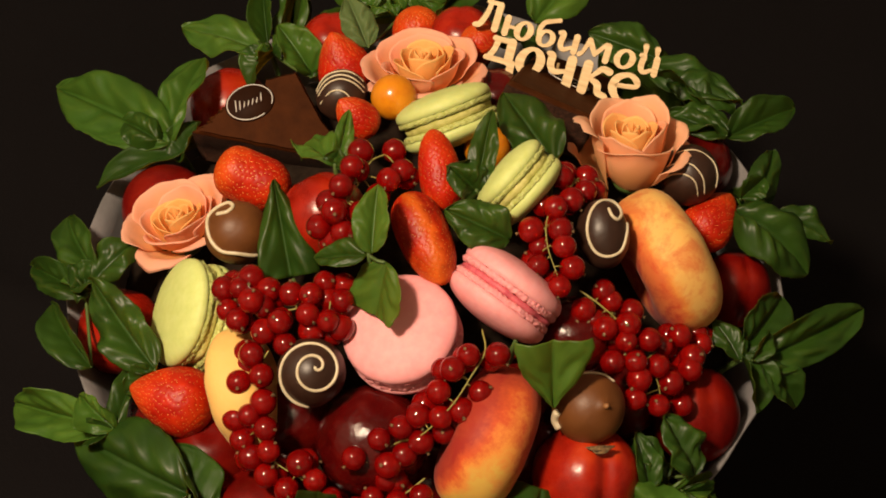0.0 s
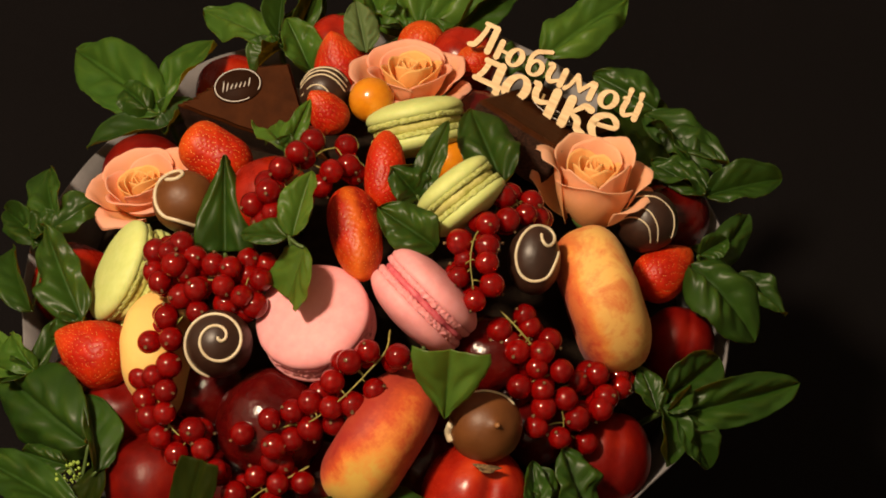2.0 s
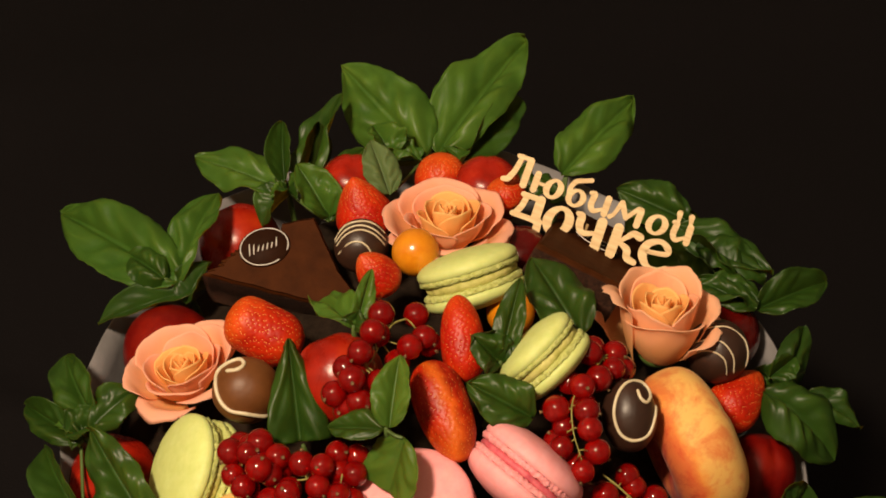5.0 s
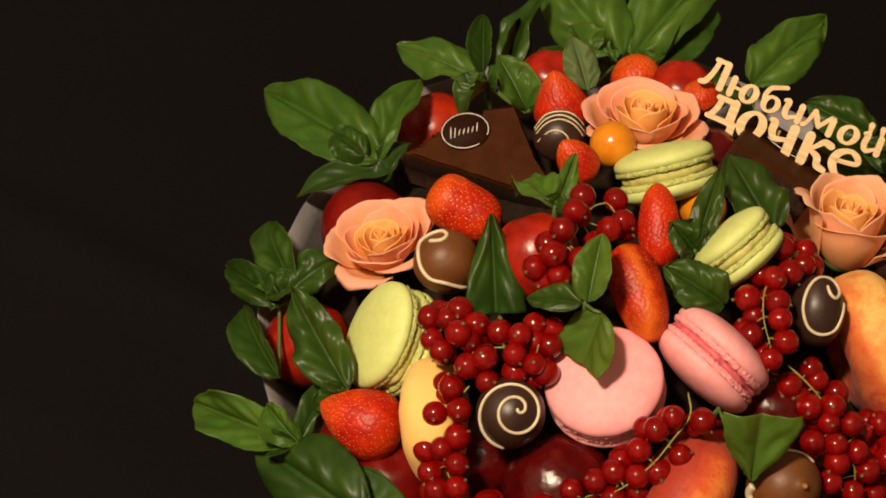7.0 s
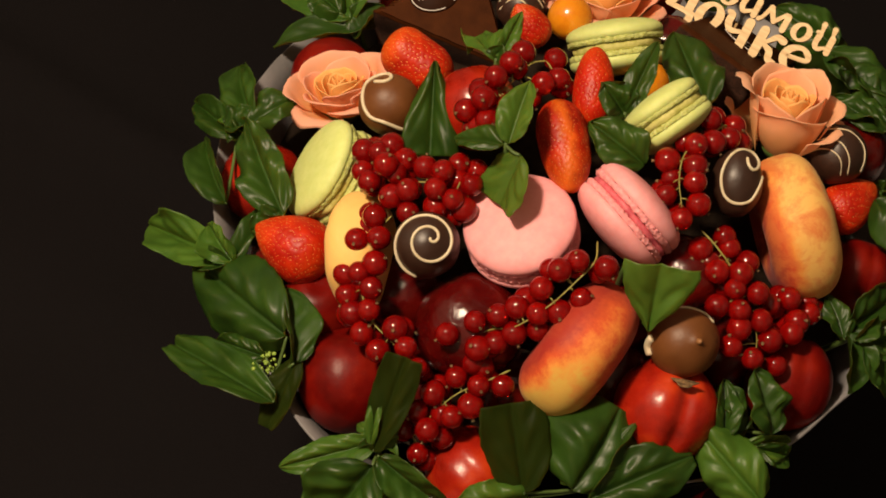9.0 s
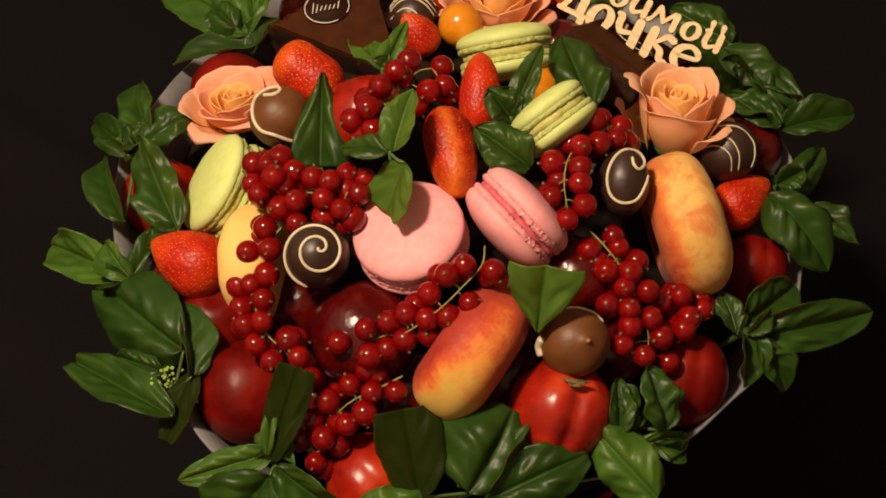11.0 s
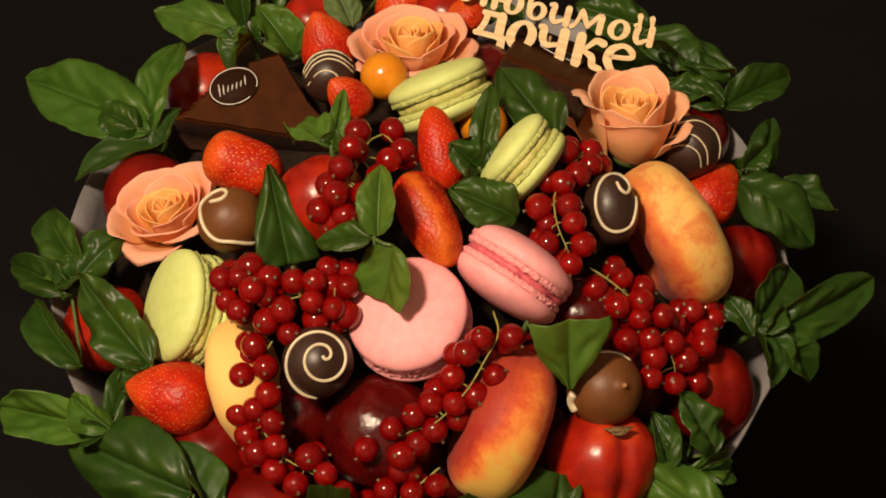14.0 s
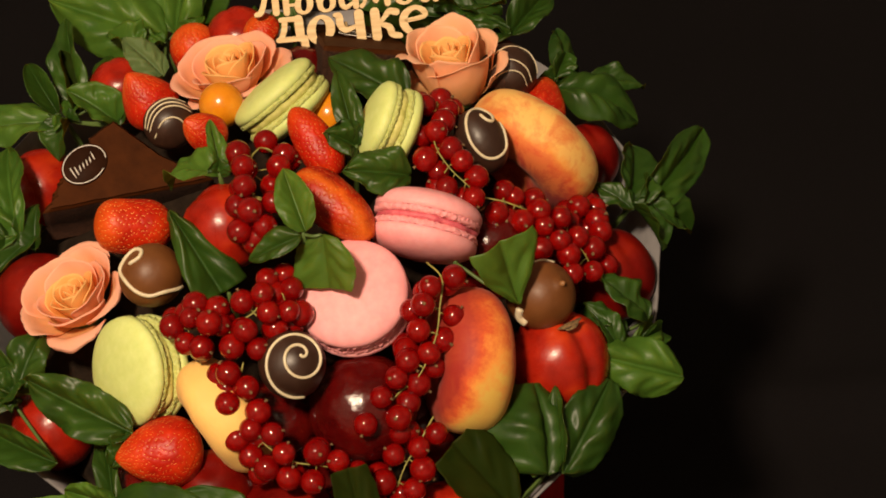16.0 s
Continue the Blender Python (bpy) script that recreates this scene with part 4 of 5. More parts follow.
def sprig(root, label):
    """A sprig of basil whose stem goes down into the foam from root."""
    root = Vector(root)
    ob = thing("basil_sprig", Matrix.Translation(root), label, "basil", "basil sprigs round the box")
    inward = Vector((root.x * 0.72, root.y * 0.72, 0.10)) - root
    part("stem", tube("stem", glide([Vector((0, 0, 0.001)), inward * 0.4 + Vector((0, 0, -0.006)), inward], 5), 0.0012, BASIL_STEM, 7), None, ob)
    return ob


def leaf(ob, base, tip, wide, normal=None, cup=0.35, bend=0.12, material=None, puff=1.0, trim=1.0, stalk=True):
    """trim: the share of its length that is left where the end has been cut off."""
    base, tip = Vector(base), Vector(tip)
    LEAF_COUNT[0] += 1
    seed = LEAF_COUNT[0] * 1.37
    y = (tip - base)
    long = y.length
    y.normalize()
    mid = (base + tip) / 2
    z = Vector(normal) if normal else Vector((mid.x * 4.5, mid.y * 4.5 - 0.25, 1.0))
    z = (z - y * z.dot(y)).normalized()
    x = y.cross(z)
    m = Matrix((x, y, z)).transposed().to_4x4()
    m.translation = base - ob.matrix_basis.translation
    if puff >= 1.0:
        vary = random.Random(int(seed * 100))
        cup *= vary.choice((0.3, 1.0, 1.5, 1.9))
        bend *= vary.uniform(0.8, 2.4)
    me = leaf_mesh(long * 1.03 / trim, wide, cup, bend, seed, puff, trim)
    part("leaf", me, material or LEAF, ob, "", m)
    a, b = Vector((0, 0, 0)), base - ob.matrix_basis.translation
    if stalk and (b - a).length > 0.004:
        part("leaf_stalk", tube("leaf_stalk", glide([a, (a + b) / 2 - Vector((0, 0, 0.001)), b], 4), 0.0007, BASIL_STEM, 6), None, ob)


def heart_leaves(ob, count, long, seed, material=None):
    """The tuft of small young leaves where a sprig's big leaves meet."""
    rnd = random.Random(seed)
    root = ob.matrix_basis.translation
    long *= 0.8
    for k in range(count):
        a = 2 * math.pi * (k + rnd.uniform(-0.3, 0.3)) / count + seed
        d = Vector((math.cos(a), math.sin(a), rnd.uniform(0.35, 0.9))).normalized()
        size = long * rnd.uniform(0.7, 1.2)
        leaf(ob, root + d * 0.0015, root + d * size, size * rnd.uniform(0.5, 0.65), (-d.x * 0.8, -d.y * 0.8, 1.0), 0.6, 0.2, material or (LEAF_BRIGHT if k % 2 else LEAF), 1.1)


CAM = ((0.0216, -0.6086, 0.7932))
# big-leaved sprig at the back left
s = sprig((-0.0984, 0.0567, 0.1480), "basil sprig with large fresh leaves hanging over the rim")
leaf(s, (-0.0983, 0.0544, 0.1500), (-0.1511, 0.1030, 0.1358), 0.0245, None, 0.25, 0.10, LEAF_BRIGHT, 1.4)
leaf(s, (-0.0993, 0.0533, 0.1500), (-0.0889, 0.0935, 0.1600), 0.0175, None, 0.4, 0.10, LEAF_BRIGHT, 1.3)
leaf(s, (-0.0885, 0.0528, 0.1500), (-0.1307, 0.0464, 0.1380), 0.0115, None, 0.5, 0.1, LEAF)
leaf(s, (-0.1047, 0.0542, 0.1530), (-0.1206, 0.0698, 0.1500), 0.0130, None, 0.4, 0.1, LEAF)
leaf(s, (-0.0959, 0.0467, 0.1470), (-0.0897, 0.0589, 0.1580), 0.0110, None, 0.4, 0.1, LEAF)
# back sprigs
s = sprig((-0.0585, 0.1010, 0.1500), "basil sprig with several small leaves behind the cake")
leaf(s, (-0.0591, 0.1010, 0.1500), (-0.0955, 0.1219, 0.1460), 0.0185, None, 0.15, 0.04, LEAF_BRIGHT, 0.98)
leaf(s, (-0.0597, 0.1037, 0.1520), (-0.0618, 0.1271, 0.1620), 0.0090, None, 0.5, 0.1)
leaf(s, (-0.0574, 0.0980, 0.1520), (-0.0695, 0.0880, 0.1480), 0.0130, None, 0.4, 0.1)
leaf(s, (-0.0495, 0.1012, 0.1500), (-0.0389, 0.1412, 0.1640), 0.0150, (-0.6003, -0.1959, 0.7754), 0.6, 0.05, LEAF, 0.95)
leaf(s, (-0.0529, 0.1010, 0.1520), (-0.0460, 0.1267, 0.1620), 0.0120, (0.4951, -0.2203, 0.8404), 0.6, 0.05, LEAF_BROWN_SHADED, 0.95)
leaf(s, (-0.0394, 0.1013, 0.1520), (-0.0293, 0.1195, 0.1580), 0.0130, None, 0.4, 0.1, LEAF)
leaf(s, (-0.0419, 0.0832, 0.1560), (-0.0534, 0.0982, 0.1700), 0.0140, None, 0.3, 0.1, LEAF_BRIGHT)
leaf(s, (-0.0420, 0.0809, 0.1560), (-0.0398, 0.0948, 0.1600), 0.0110, None, 0.3, 0.1)
heart_leaves(s, 4, 0.0115, 2)
s = sprig((-0.0025, 0.1202, 0.1500), "basil sprig with two broad upright leaves at the back")
leaf(s, (-0.0027, 0.1194, 0.1520), (-0.0381, 0.1604, 0.1600), 0.0285, (-0.4006, -0.3683, 0.8390), -0.15, 0.10, LEAF_BRIGHT, 0.98)
leaf(s, (0.0020, 0.1201, 0.1520), (0.0388, 0.1745, 0.1620), 0.0255, (-0.2787, -0.1822, 0.9429), 0.35, 0.03, LEAF_BRIGHT, 0.98)
leaf(s, (0.0136, 0.1191, 0.1500), (0.0340, 0.1548, 0.1520), 0.0150, (0.5859, -0.2990, 0.7532), 0.4, 0.12)
leaf(s, (-0.0168, 0.1133, 0.1560), (-0.0237, 0.1273, 0.1620), 0.0130, None, 0.4, 0.1, LEAF_BRIGHT)
leaf(s, (-0.0054, 0.1136, 0.1560), (-0.0193, 0.1185, 0.1620), 0.0100, None, 0.4, 0.1, LEAF_BRIGHT)
leaf(s, (-0.0184, 0.0838, 0.1700), (-0.0256, 0.1026, 0.1800), 0.0125, None, 0.25, 0.05, LEAF_BACK)
leaf(s, (0.0106, 0.1127, 0.1540), (0.0136, 0.1152, 0.1600), 0.0090, None, 0.4, 0.1, LEAF_BRIGHT)
s = sprig((0.0557, 0.1170, 0.1450), "basil sprig behind the wooden lettering")
leaf(s, (0.0531, 0.1152, 0.1460), (0.0840, 0.1516, 0.1520), 0.0215, None, 0.15, 0.04, LEAF_BRIGHT, 0.98)
leaf(s, (0.0540, 0.1060, 0.1430), (0.0300, 0.1080, 0.1480), 0.0170, None, 0.2, 0.06, LEAF, 0.9)
s = sprig((0.1075, 0.0790, 0.1400), "basil sprig behind the apricot rose, with dark filler leaves for shade")
# near-black leaf added to stand in for shade over the pale collar
leaf(s, (0.1007, 0.0543, 0.1400), (0.0827, 0.1025, 0.1430), 0.0240, (0.0, -0.45, 0.85), 0.15, 0.04, LEAF_BROWN_SHADED, 0.6)
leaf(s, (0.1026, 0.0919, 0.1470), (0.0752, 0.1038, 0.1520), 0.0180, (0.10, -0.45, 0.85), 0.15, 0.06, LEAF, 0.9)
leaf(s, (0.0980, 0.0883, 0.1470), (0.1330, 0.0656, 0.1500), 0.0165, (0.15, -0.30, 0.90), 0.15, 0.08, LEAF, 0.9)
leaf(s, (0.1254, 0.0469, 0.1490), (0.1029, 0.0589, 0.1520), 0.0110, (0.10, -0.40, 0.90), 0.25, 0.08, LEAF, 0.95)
# two more near-black filler leaves, put in for the shade in between
leaf(s, (0.0963, 0.0880, 0.1400), (0.1212, 0.0594, 0.1430), 0.0150, (0.30, -0.30, 0.85), 0.2, 0.08, LEAF_BROWN_SHADED, 0.9)
leaf(s, (0.0861, 0.1063, 0.1400), (0.1103, 0.0836, 0.1430), 0.0140, (0.10, -0.30, 0.90), 0.2, 0.06, LEAF_BROWN_SHADED, 0.9)
# right back
s = sprig((0.1208, 0.0532, 0.1460), "basil sprig hanging over the rim behind a rose")
leaf(s, (0.1254, 0.0483, 0.1460), (0.1556, 0.0632, 0.1471), 0.0140, None, 0.4, 0.06, LEAF)
leaf(s, (0.1038, 0.0754, 0.1500), (0.1311, 0.0650, 0.1500), 0.0170, None, 0.35, 0.1, LEAF)
leaf(s, (0.1276, 0.0521, 0.1480), (0.1023, 0.0556, 0.1520), 0.0130, None, 0.35, 0.1, LEAF)
leaf(s, (0.1183, 0.0624, 0.1480), (0.1023, 0.0832, 0.1520), 0.0140, None, 0.35, 0.1, LEAF)
# right
s = sprig((0.1272, 0.0152, 0.1460), "basil sprig with a broad drooping leaf beside a strawberry")
leaf(s, (0.1205, 0.0032, 0.1560), (0.1514, -0.0149, 0.1460), 0.0270, None, 0.2, 0.14, LEAF, 1.2)
leaf(s, (0.1299, 0.0091, 0.1500), (0.1442, 0.0370, 0.1520), 0.0120, None, 0.4, 0.1, LEAF)
leaf(s, (0.1246, 0.0104, 0.1550), (0.1346, 0.0177, 0.1580), 0.0090, None, 0.4, 0.1, LEAF)
leaf(s, (0.1405, 0.0088, 0.1480), (0.1605, -0.0028, 0.1420), 0.0110, None, 0.3, 0.05, LEAF, 0.95)
heart_leaves(s, 4, 0.0115, 6)
s = sprig((0.1193, -0.0570, 0.1460), "basil sprig with a long pointed leaf hanging over the paper rim")
leaf(s, (0.1186, -0.0640, 0.1500), (0.1669, -0.0401, 0.1483), 0.0165, None, 0.35, 0.05, LEAF, 1.2)
leaf(s, (0.1144, -0.0577, 0.1500), (0.1375, -0.0351, 0.1520), 0.0170, None, 0.35, 0.12, LEAF)
leaf(s, (0.1216, -0.0638, 0.1520), (0.1375, -0.0751, 0.1380), 0.0130, None, 0.4, 0.15, LEAF)
leaf(s, (0.1151, -0.0604, 0.1520), (0.1221, -0.0784, 0.1420), 0.0115, None, 0.5, 0.12, LEAF)
leaf(s, (0.1140, -0.0632, 0.1520), (0.1069, -0.0480, 0.1580), 0.0100, None, 0.4, 0.1, LEAF)
leaf(s, (0.1178, -0.0657, 0.1560), (0.1260, -0.0559, 0.1600), 0.0060, None, 0.5, 0.1, LEAF)
heart_leaves(s, 4, 0.0115, 7)
# front right
s = sprig((0.0793, -0.1024, 0.1380), "basil sprig with crinkled small leaves below the plums")
leaf(s, (0.0915, -0.1073, 0.1457), (0.0822, -0.0901, 0.1602), 0.0165, (0.70, -0.50, 0.48), 0.2, 0.08, LEAF, 0.95)
leaf(s, (0.0805, -0.1082, 0.1449), (0.0727, -0.0940, 0.1527), 0.0120, (0.70, -0.50, 0.48), 0.2, 0.08, LEAF, 0.95)
leaf(s, (0.0805, -0.1111, 0.1380), (0.1039, -0.1009, 0.1320), 0.0090, None, 0.7, 0.1, LEAF_BRIGHT, 2.0)
leaf(s, (0.0879, -0.1092, 0.1380), (0.1026, -0.1066, 0.1300), 0.0080, None, 0.7, 0.2, LEAF, 2.0)
leaf(s, (0.0745, -0.1131, 0.1460), (0.0720, -0.0961, 0.1580), 0.0090, None, 0.5, 0.1, LEAF)
leaf(s, (0.0915, -0.1321, 0.1379), (0.0656, -0.1162, 0.1508), 0.0195, (-0.10, -0.6086, 0.7932), -0.12, 0.12, LEAF_BRIGHT, 0.92, 0.94)
heart_leaves(s, 4, 0.0115, 8)
# front
s = sprig((0.0322, -0.1364, 0.1340), "basil sprig with broad glossy leaves over the front rim")
leaf(s, (0.0235, -0.1442, 0.1412), (0.0360, -0.1195, 0.1590), 0.0380, (0.30, -0.72, 0.62), -0.42, 0.14, LEAF, 0.92, 0.94)
leaf(s, (0.0300, -0.1430, 0.1420), (0.0400, -0.1210, 0.1560), 0.0080, (-0.6898, -0.4807, 0.5414), 0.5, 0.05, LEAF, 0.95)
leaf(s, (0.0297, -0.1447, 0.1378), (0.0628, -0.1257, 0.1492), 0.0205, (-0.05, -0.50, 0.85), -0.06, 0.10, LEAF, 0.92, 0.92)
# coloured dark because this leaf turns away from the lamp
leaf(s, (0.0061, -0.1471, 0.1376), (-0.0039, -0.1243, 0.1575), 0.0215, (0.15, -0.6879, 0.7224), 0.05, 0.02, LEAF_BROWN_SHADED, 0.55, 0.62)
leaf(s, (0.0083, -0.1464, 0.1345), (-0.0194, -0.1586, 0.1325), 0.0165, (-0.1, -0.70, 0.70), 0.15, 0.05, LEAF_BRIGHT, 0.9)
leaf(s, (0.0218, -0.1397, 0.1380), (0.0186, -0.1383, 0.1400), 0.0040, None, 0.4, 0.1, LEAF_BRIGHT)
heart_leaves(s, 4, 0.0115, 9)
s = sprig((-0.0482, -0.1374, 0.1380), "basil sprig with pointed leaves at the front rim")
leaf(s, (-0.0499, -0.1395, 0.1400), (-0.0817, -0.1534, 0.1340), 0.0110, None, 0.4, 0.08, LEAF_BRIGHT, 1.3)
leaf(s, (-0.0492, -0.1480, 0.1380), (-0.0644, -0.1686, 0.1180), 0.0270, None, 0.3, 0.12, LEAF, 1.2)
leaf(s, (-0.0477, -0.1452, 0.1400), (-0.0185, -0.1577, 0.1300), 0.0130, None, 0.4, 0.1, LEAF, 1.2)
leaf(s, (-0.0471, -0.1475, 0.1360), (-0.0297, -0.1561, 0.1160), 0.0150, None, 0.3, 0.1, LEAF_BRIGHT, 1.2)
leaf(s, (-0.0499, -0.1440, 0.1412), (-0.0446, -0.1196, 0.1664), 0.0135, (-0.1770, -0.6376, 0.6049), 0.12, 0.05, LEAF_BROWN_SHADED, 0.6, 0.66)
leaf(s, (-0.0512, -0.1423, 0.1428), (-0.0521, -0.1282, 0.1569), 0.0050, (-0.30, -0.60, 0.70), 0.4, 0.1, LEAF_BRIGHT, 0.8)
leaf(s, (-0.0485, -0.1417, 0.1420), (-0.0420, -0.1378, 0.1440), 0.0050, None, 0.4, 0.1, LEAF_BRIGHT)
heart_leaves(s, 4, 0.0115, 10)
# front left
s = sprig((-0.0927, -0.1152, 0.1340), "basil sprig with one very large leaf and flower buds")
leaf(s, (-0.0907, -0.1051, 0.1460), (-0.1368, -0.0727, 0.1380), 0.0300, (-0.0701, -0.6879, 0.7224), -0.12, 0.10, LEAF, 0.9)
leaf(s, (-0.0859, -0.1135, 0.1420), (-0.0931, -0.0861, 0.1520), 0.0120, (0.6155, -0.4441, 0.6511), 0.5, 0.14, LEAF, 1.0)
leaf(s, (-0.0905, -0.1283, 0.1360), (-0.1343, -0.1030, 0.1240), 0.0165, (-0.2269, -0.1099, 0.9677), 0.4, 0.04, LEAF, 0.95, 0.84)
leaf(s, (-0.0852, -0.1107, 0.1421), (-0.0921, -0.1328, 0.1265), 0.0115, (-0.3653, -0.5666, 0.6800), 0.2, 0.06, LEAF_BROWN_SHADED, 0.6, 0.88)
leaf(s, (-0.0977, -0.1093, 0.1360), (-0.1185, -0.1033, 0.1320), 0.0100, None, 0.6, 0.1, LEAF, 1.4)
bv, bf = [], []
rnd = random.Random(5)
buds_at = Vector((-0.0978, -0.1001, 0.1202)) + 0.019 * Vector(CAM) - s.matrix_basis.translation
for k in range(46):
    bm = bmesh.new()
    bmesh.ops.create_icosphere(bm, subdivisions=1, radius=rnd.uniform(0.0004, 0.0010))
    off = buds_at + Vector((rnd.gauss(0, 0.0026), rnd.gauss(0, 0.0026), rnd.gauss(0, 0.0022)))
    n0 = len(bv)
    bv += [v.co + off for v in bm.verts]
    bf += [tuple(v.index + n0 for v in f.verts) for f in bm.faces]
    bm.free()
tagged(part("flower_buds", mesh("flower_buds", bv, bf, BUD), None, s, "tight pale green buds"), kind="stuff")
# left
s = sprig((-0.1154, -0.0701, 0.1420), "basil sprig with a pointed leaf hanging over the rim")
leaf(s, (-0.1199, -0.0747, 0.1440), (-0.1639, -0.0444, 0.1178), 0.0155, None, 0.35, 0.08, LEAF_BRIGHT, 1.3)
leaf(s, (-0.1184, -0.0761, 0.1460), (-0.1326, -0.0625, 0.1480), 0.0110, None, 0.4, 0.1, LEAF_BRIGHT, 1.3)
leaf(s, (-0.1196, -0.0769, 0.1440), (-0.1087, -0.0457, 0.1500), 0.0080, None, 0.45, 0.06, LEAF, 0.8)
leaf(s, (-0.1195, -0.0762, 0.1460), (-0.1319, -0.0728, 0.1380), 0.0090, None, 0.4, 0.1, LEAF, 1.3)
s = sprig((-0.1052, -0.0566, 0.1580), "basil leaf pair over a red plum")
leaf(s, (-0.1022, -0.0607, 0.1600), (-0.1268, -0.0236, 0.1660), 0.0175, None, 0.3, 0.08, LEAF, 1.4)
leaf(s, (-0.1013, -0.0604, 0.1580), (-0.1140, -0.0654, 0.1540), 0.0100, None, 0.4, 0.1, LEAF, 1.2)
s = sprig((-0.1322, -0.0105, 0.1420), "basil sprig with dark curling leaves at the rim")
leaf(s, (-0.1260, -0.0081, 0.1460), (-0.1441, 0.0242, 0.1460), 0.0150, None, 0.4, 0.12, LEAF)
leaf(s, (-0.1296, -0.0131, 0.1480), (-0.1136, 0.0010, 0.1580), 0.0150, None, 0.35, 0.1, LEAF)
leaf(s, (-0.1306, -0.0155, 0.1460), (-0.1557, 0.0073, 0.1360), 0.0120, None, 0.5, 0.1, LEAF)
leaf(s, (-0.1287, -0.0449, 0.1400), (-0.1491, -0.0134, 0.1400), 0.0125, None, 0.45, 0.1, LEAF, 1.2)
leaf(s, (-0.1369, -0.0132, 0.1460), (-0.1228, -0.0070, 0.1500), 0.0120, None, 0.4, 0.1, LEAF)
heart_leaves(s, 4, 0.0115, 14)
# leaves among the fruit
s = sprig((-0.0230, -0.0528, 0.2150), "fresh basil tip with a leaf lying on a pink macaron")
leaf(s, (-0.0220, -0.0528, 0.2160), (-0.0192, -0.0321, 0.2278), 0.0120, (-0.3090, -0.5980, 0.7396), 0.35, 0.05, LEAF_BRIGHT, 0.7)
leaf(s, (-0.0240, -0.0528, 0.2150), (-0.0423, -0.0463, 0.2069), 0.0105, (-0.0134, -0.1909, 0.9815), 0.35, 0.08, LEAF, 0.8)
leaf(s, (-0.0172, -0.0555, 0.2140), (-0.0222, -0.0668, 0.1990), 0.0225, (-0.74, -0.40, 0.55), 0.12, 0.06, LEAF_BRIGHT, 0.55, 0.66)
s = sprig((-0.0504, -0.0416, 0.1858), "upright basil leaf between a praline and a plum")
leaf(s, (-0.0562, -0.0088, 0.2040), (-0.0516, -0.0369, 0.1836), 0.0185, (-0.0641, -0.5929, 0.8027), 0.15, 0.03, LEAF, 0.75, 0.58, False)
s = sprig((-0.0336, -0.0055, 0.2066), "small curled basil leaves beside the cake slice")
leaf(s, (-0.0336, -0.0055, 0.2066), (-0.0479, 0.0185, 0.1974), 0.0130, (0.0400, -0.0152, 0.9991), 0.5, 0.30, LEAF_BRIGHT, 0.95)
leaf(s, (-0.0326, -0.0055, 0.2076), (-0.0275, 0.0120, 0.2165), 0.0065, (0.1364, -0.6027, 0.7862), 0.4, 0.05, LEAF_BRIGHT, 0.8)
leaf(s, (-0.0336, -0.0055, 0.2066), (-0.0321, -0.0034, 0.2128), 0.0075, (-0.2550, -0.5940, 0.7630), 0.4, 0.1, LEAF, 0.8)
s = sprig((0.0255, -0.0378, 0.2026), "glossy basil leaf beside a strawberry")
leaf(s, (0.0277, -0.0395, 0.2027), (0.0063, -0.0329, 0.2132), 0.0155, (0.1129, -0.5173, 0.8483), 0.25, 0.08, LEAF, 1.2)
s = sprig((0.0176, -0.0173, 0.2030), "narrow basil leaves before a physalis")
leaf(s, (0.0176, -0.0173, 0.2030), (0.0245, 0.0090, 0.2167), 0.0095, (-0.2473, -0.7413, 0.6239), 0.3, 0.06, LEAF, 0.7)
leaf(s, (0.0176, -0.0173, 0.2030), (0.0084, -0.0141, 0.2138), 0.0140, (0.3072, -0.5625, 0.7676), 0.35, 0.1, LEAF, 0.9)
s = sprig((0.0483, -0.0039, 0.1989), "flat dark basil leaf behind a pistachio macaron")
leaf(s, (0.0474, -0.0029, 0.1995), (0.0314, 0.0281, 0.2042), 0.0195, (0.0257, -0.4252, 0.9047), 0.15, 0.05, LEAF, 0.9)
s = sprig((0.0280, -0.0718, 0.1850), "broad basil leaf leaning on a milk praline")
leaf(s, (0.0392, -0.0978, 0.1815), (0.0392, -0.0856, 0.2042), 0.0235, (0.10, -0.62, 0.75), 0.05, 0.0, LEAF_BRIGHT, 0.55, 0.56)


# ---- redcurrants ----
R_BERRY = 0.0047
BERRY_MESH = lathe("berry", [(0 if k in (0, 14) else R_BERRY * math.sin(math.pi * k / 14), R_BERRY * math.cos(math.pi * k / 14)) for k in range(14, -1, -1)], BERRY, 24)


def calyx_warp(v):
    a = math.atan2(v.y, v.x)
    k = 1 + 0.25 * math.cos(5 * a) if v.z > R_BERRY + 0.0003 else 1.0
    return Vector((v.x * k, v.y * k, v.z))


CALYX_MESH = lathe("calyx", [(0, R_BERRY - 0.0003), (0.0005, R_BERRY - 0.0002), (0.0004, R_BERRY + 0.0003), (0.0006, R_BERRY + 0.0009), (0.0003, R_BERRY + 0.0007), (0, R_BERRY + 0.0004)], CALYX, 18, calyx_warp)


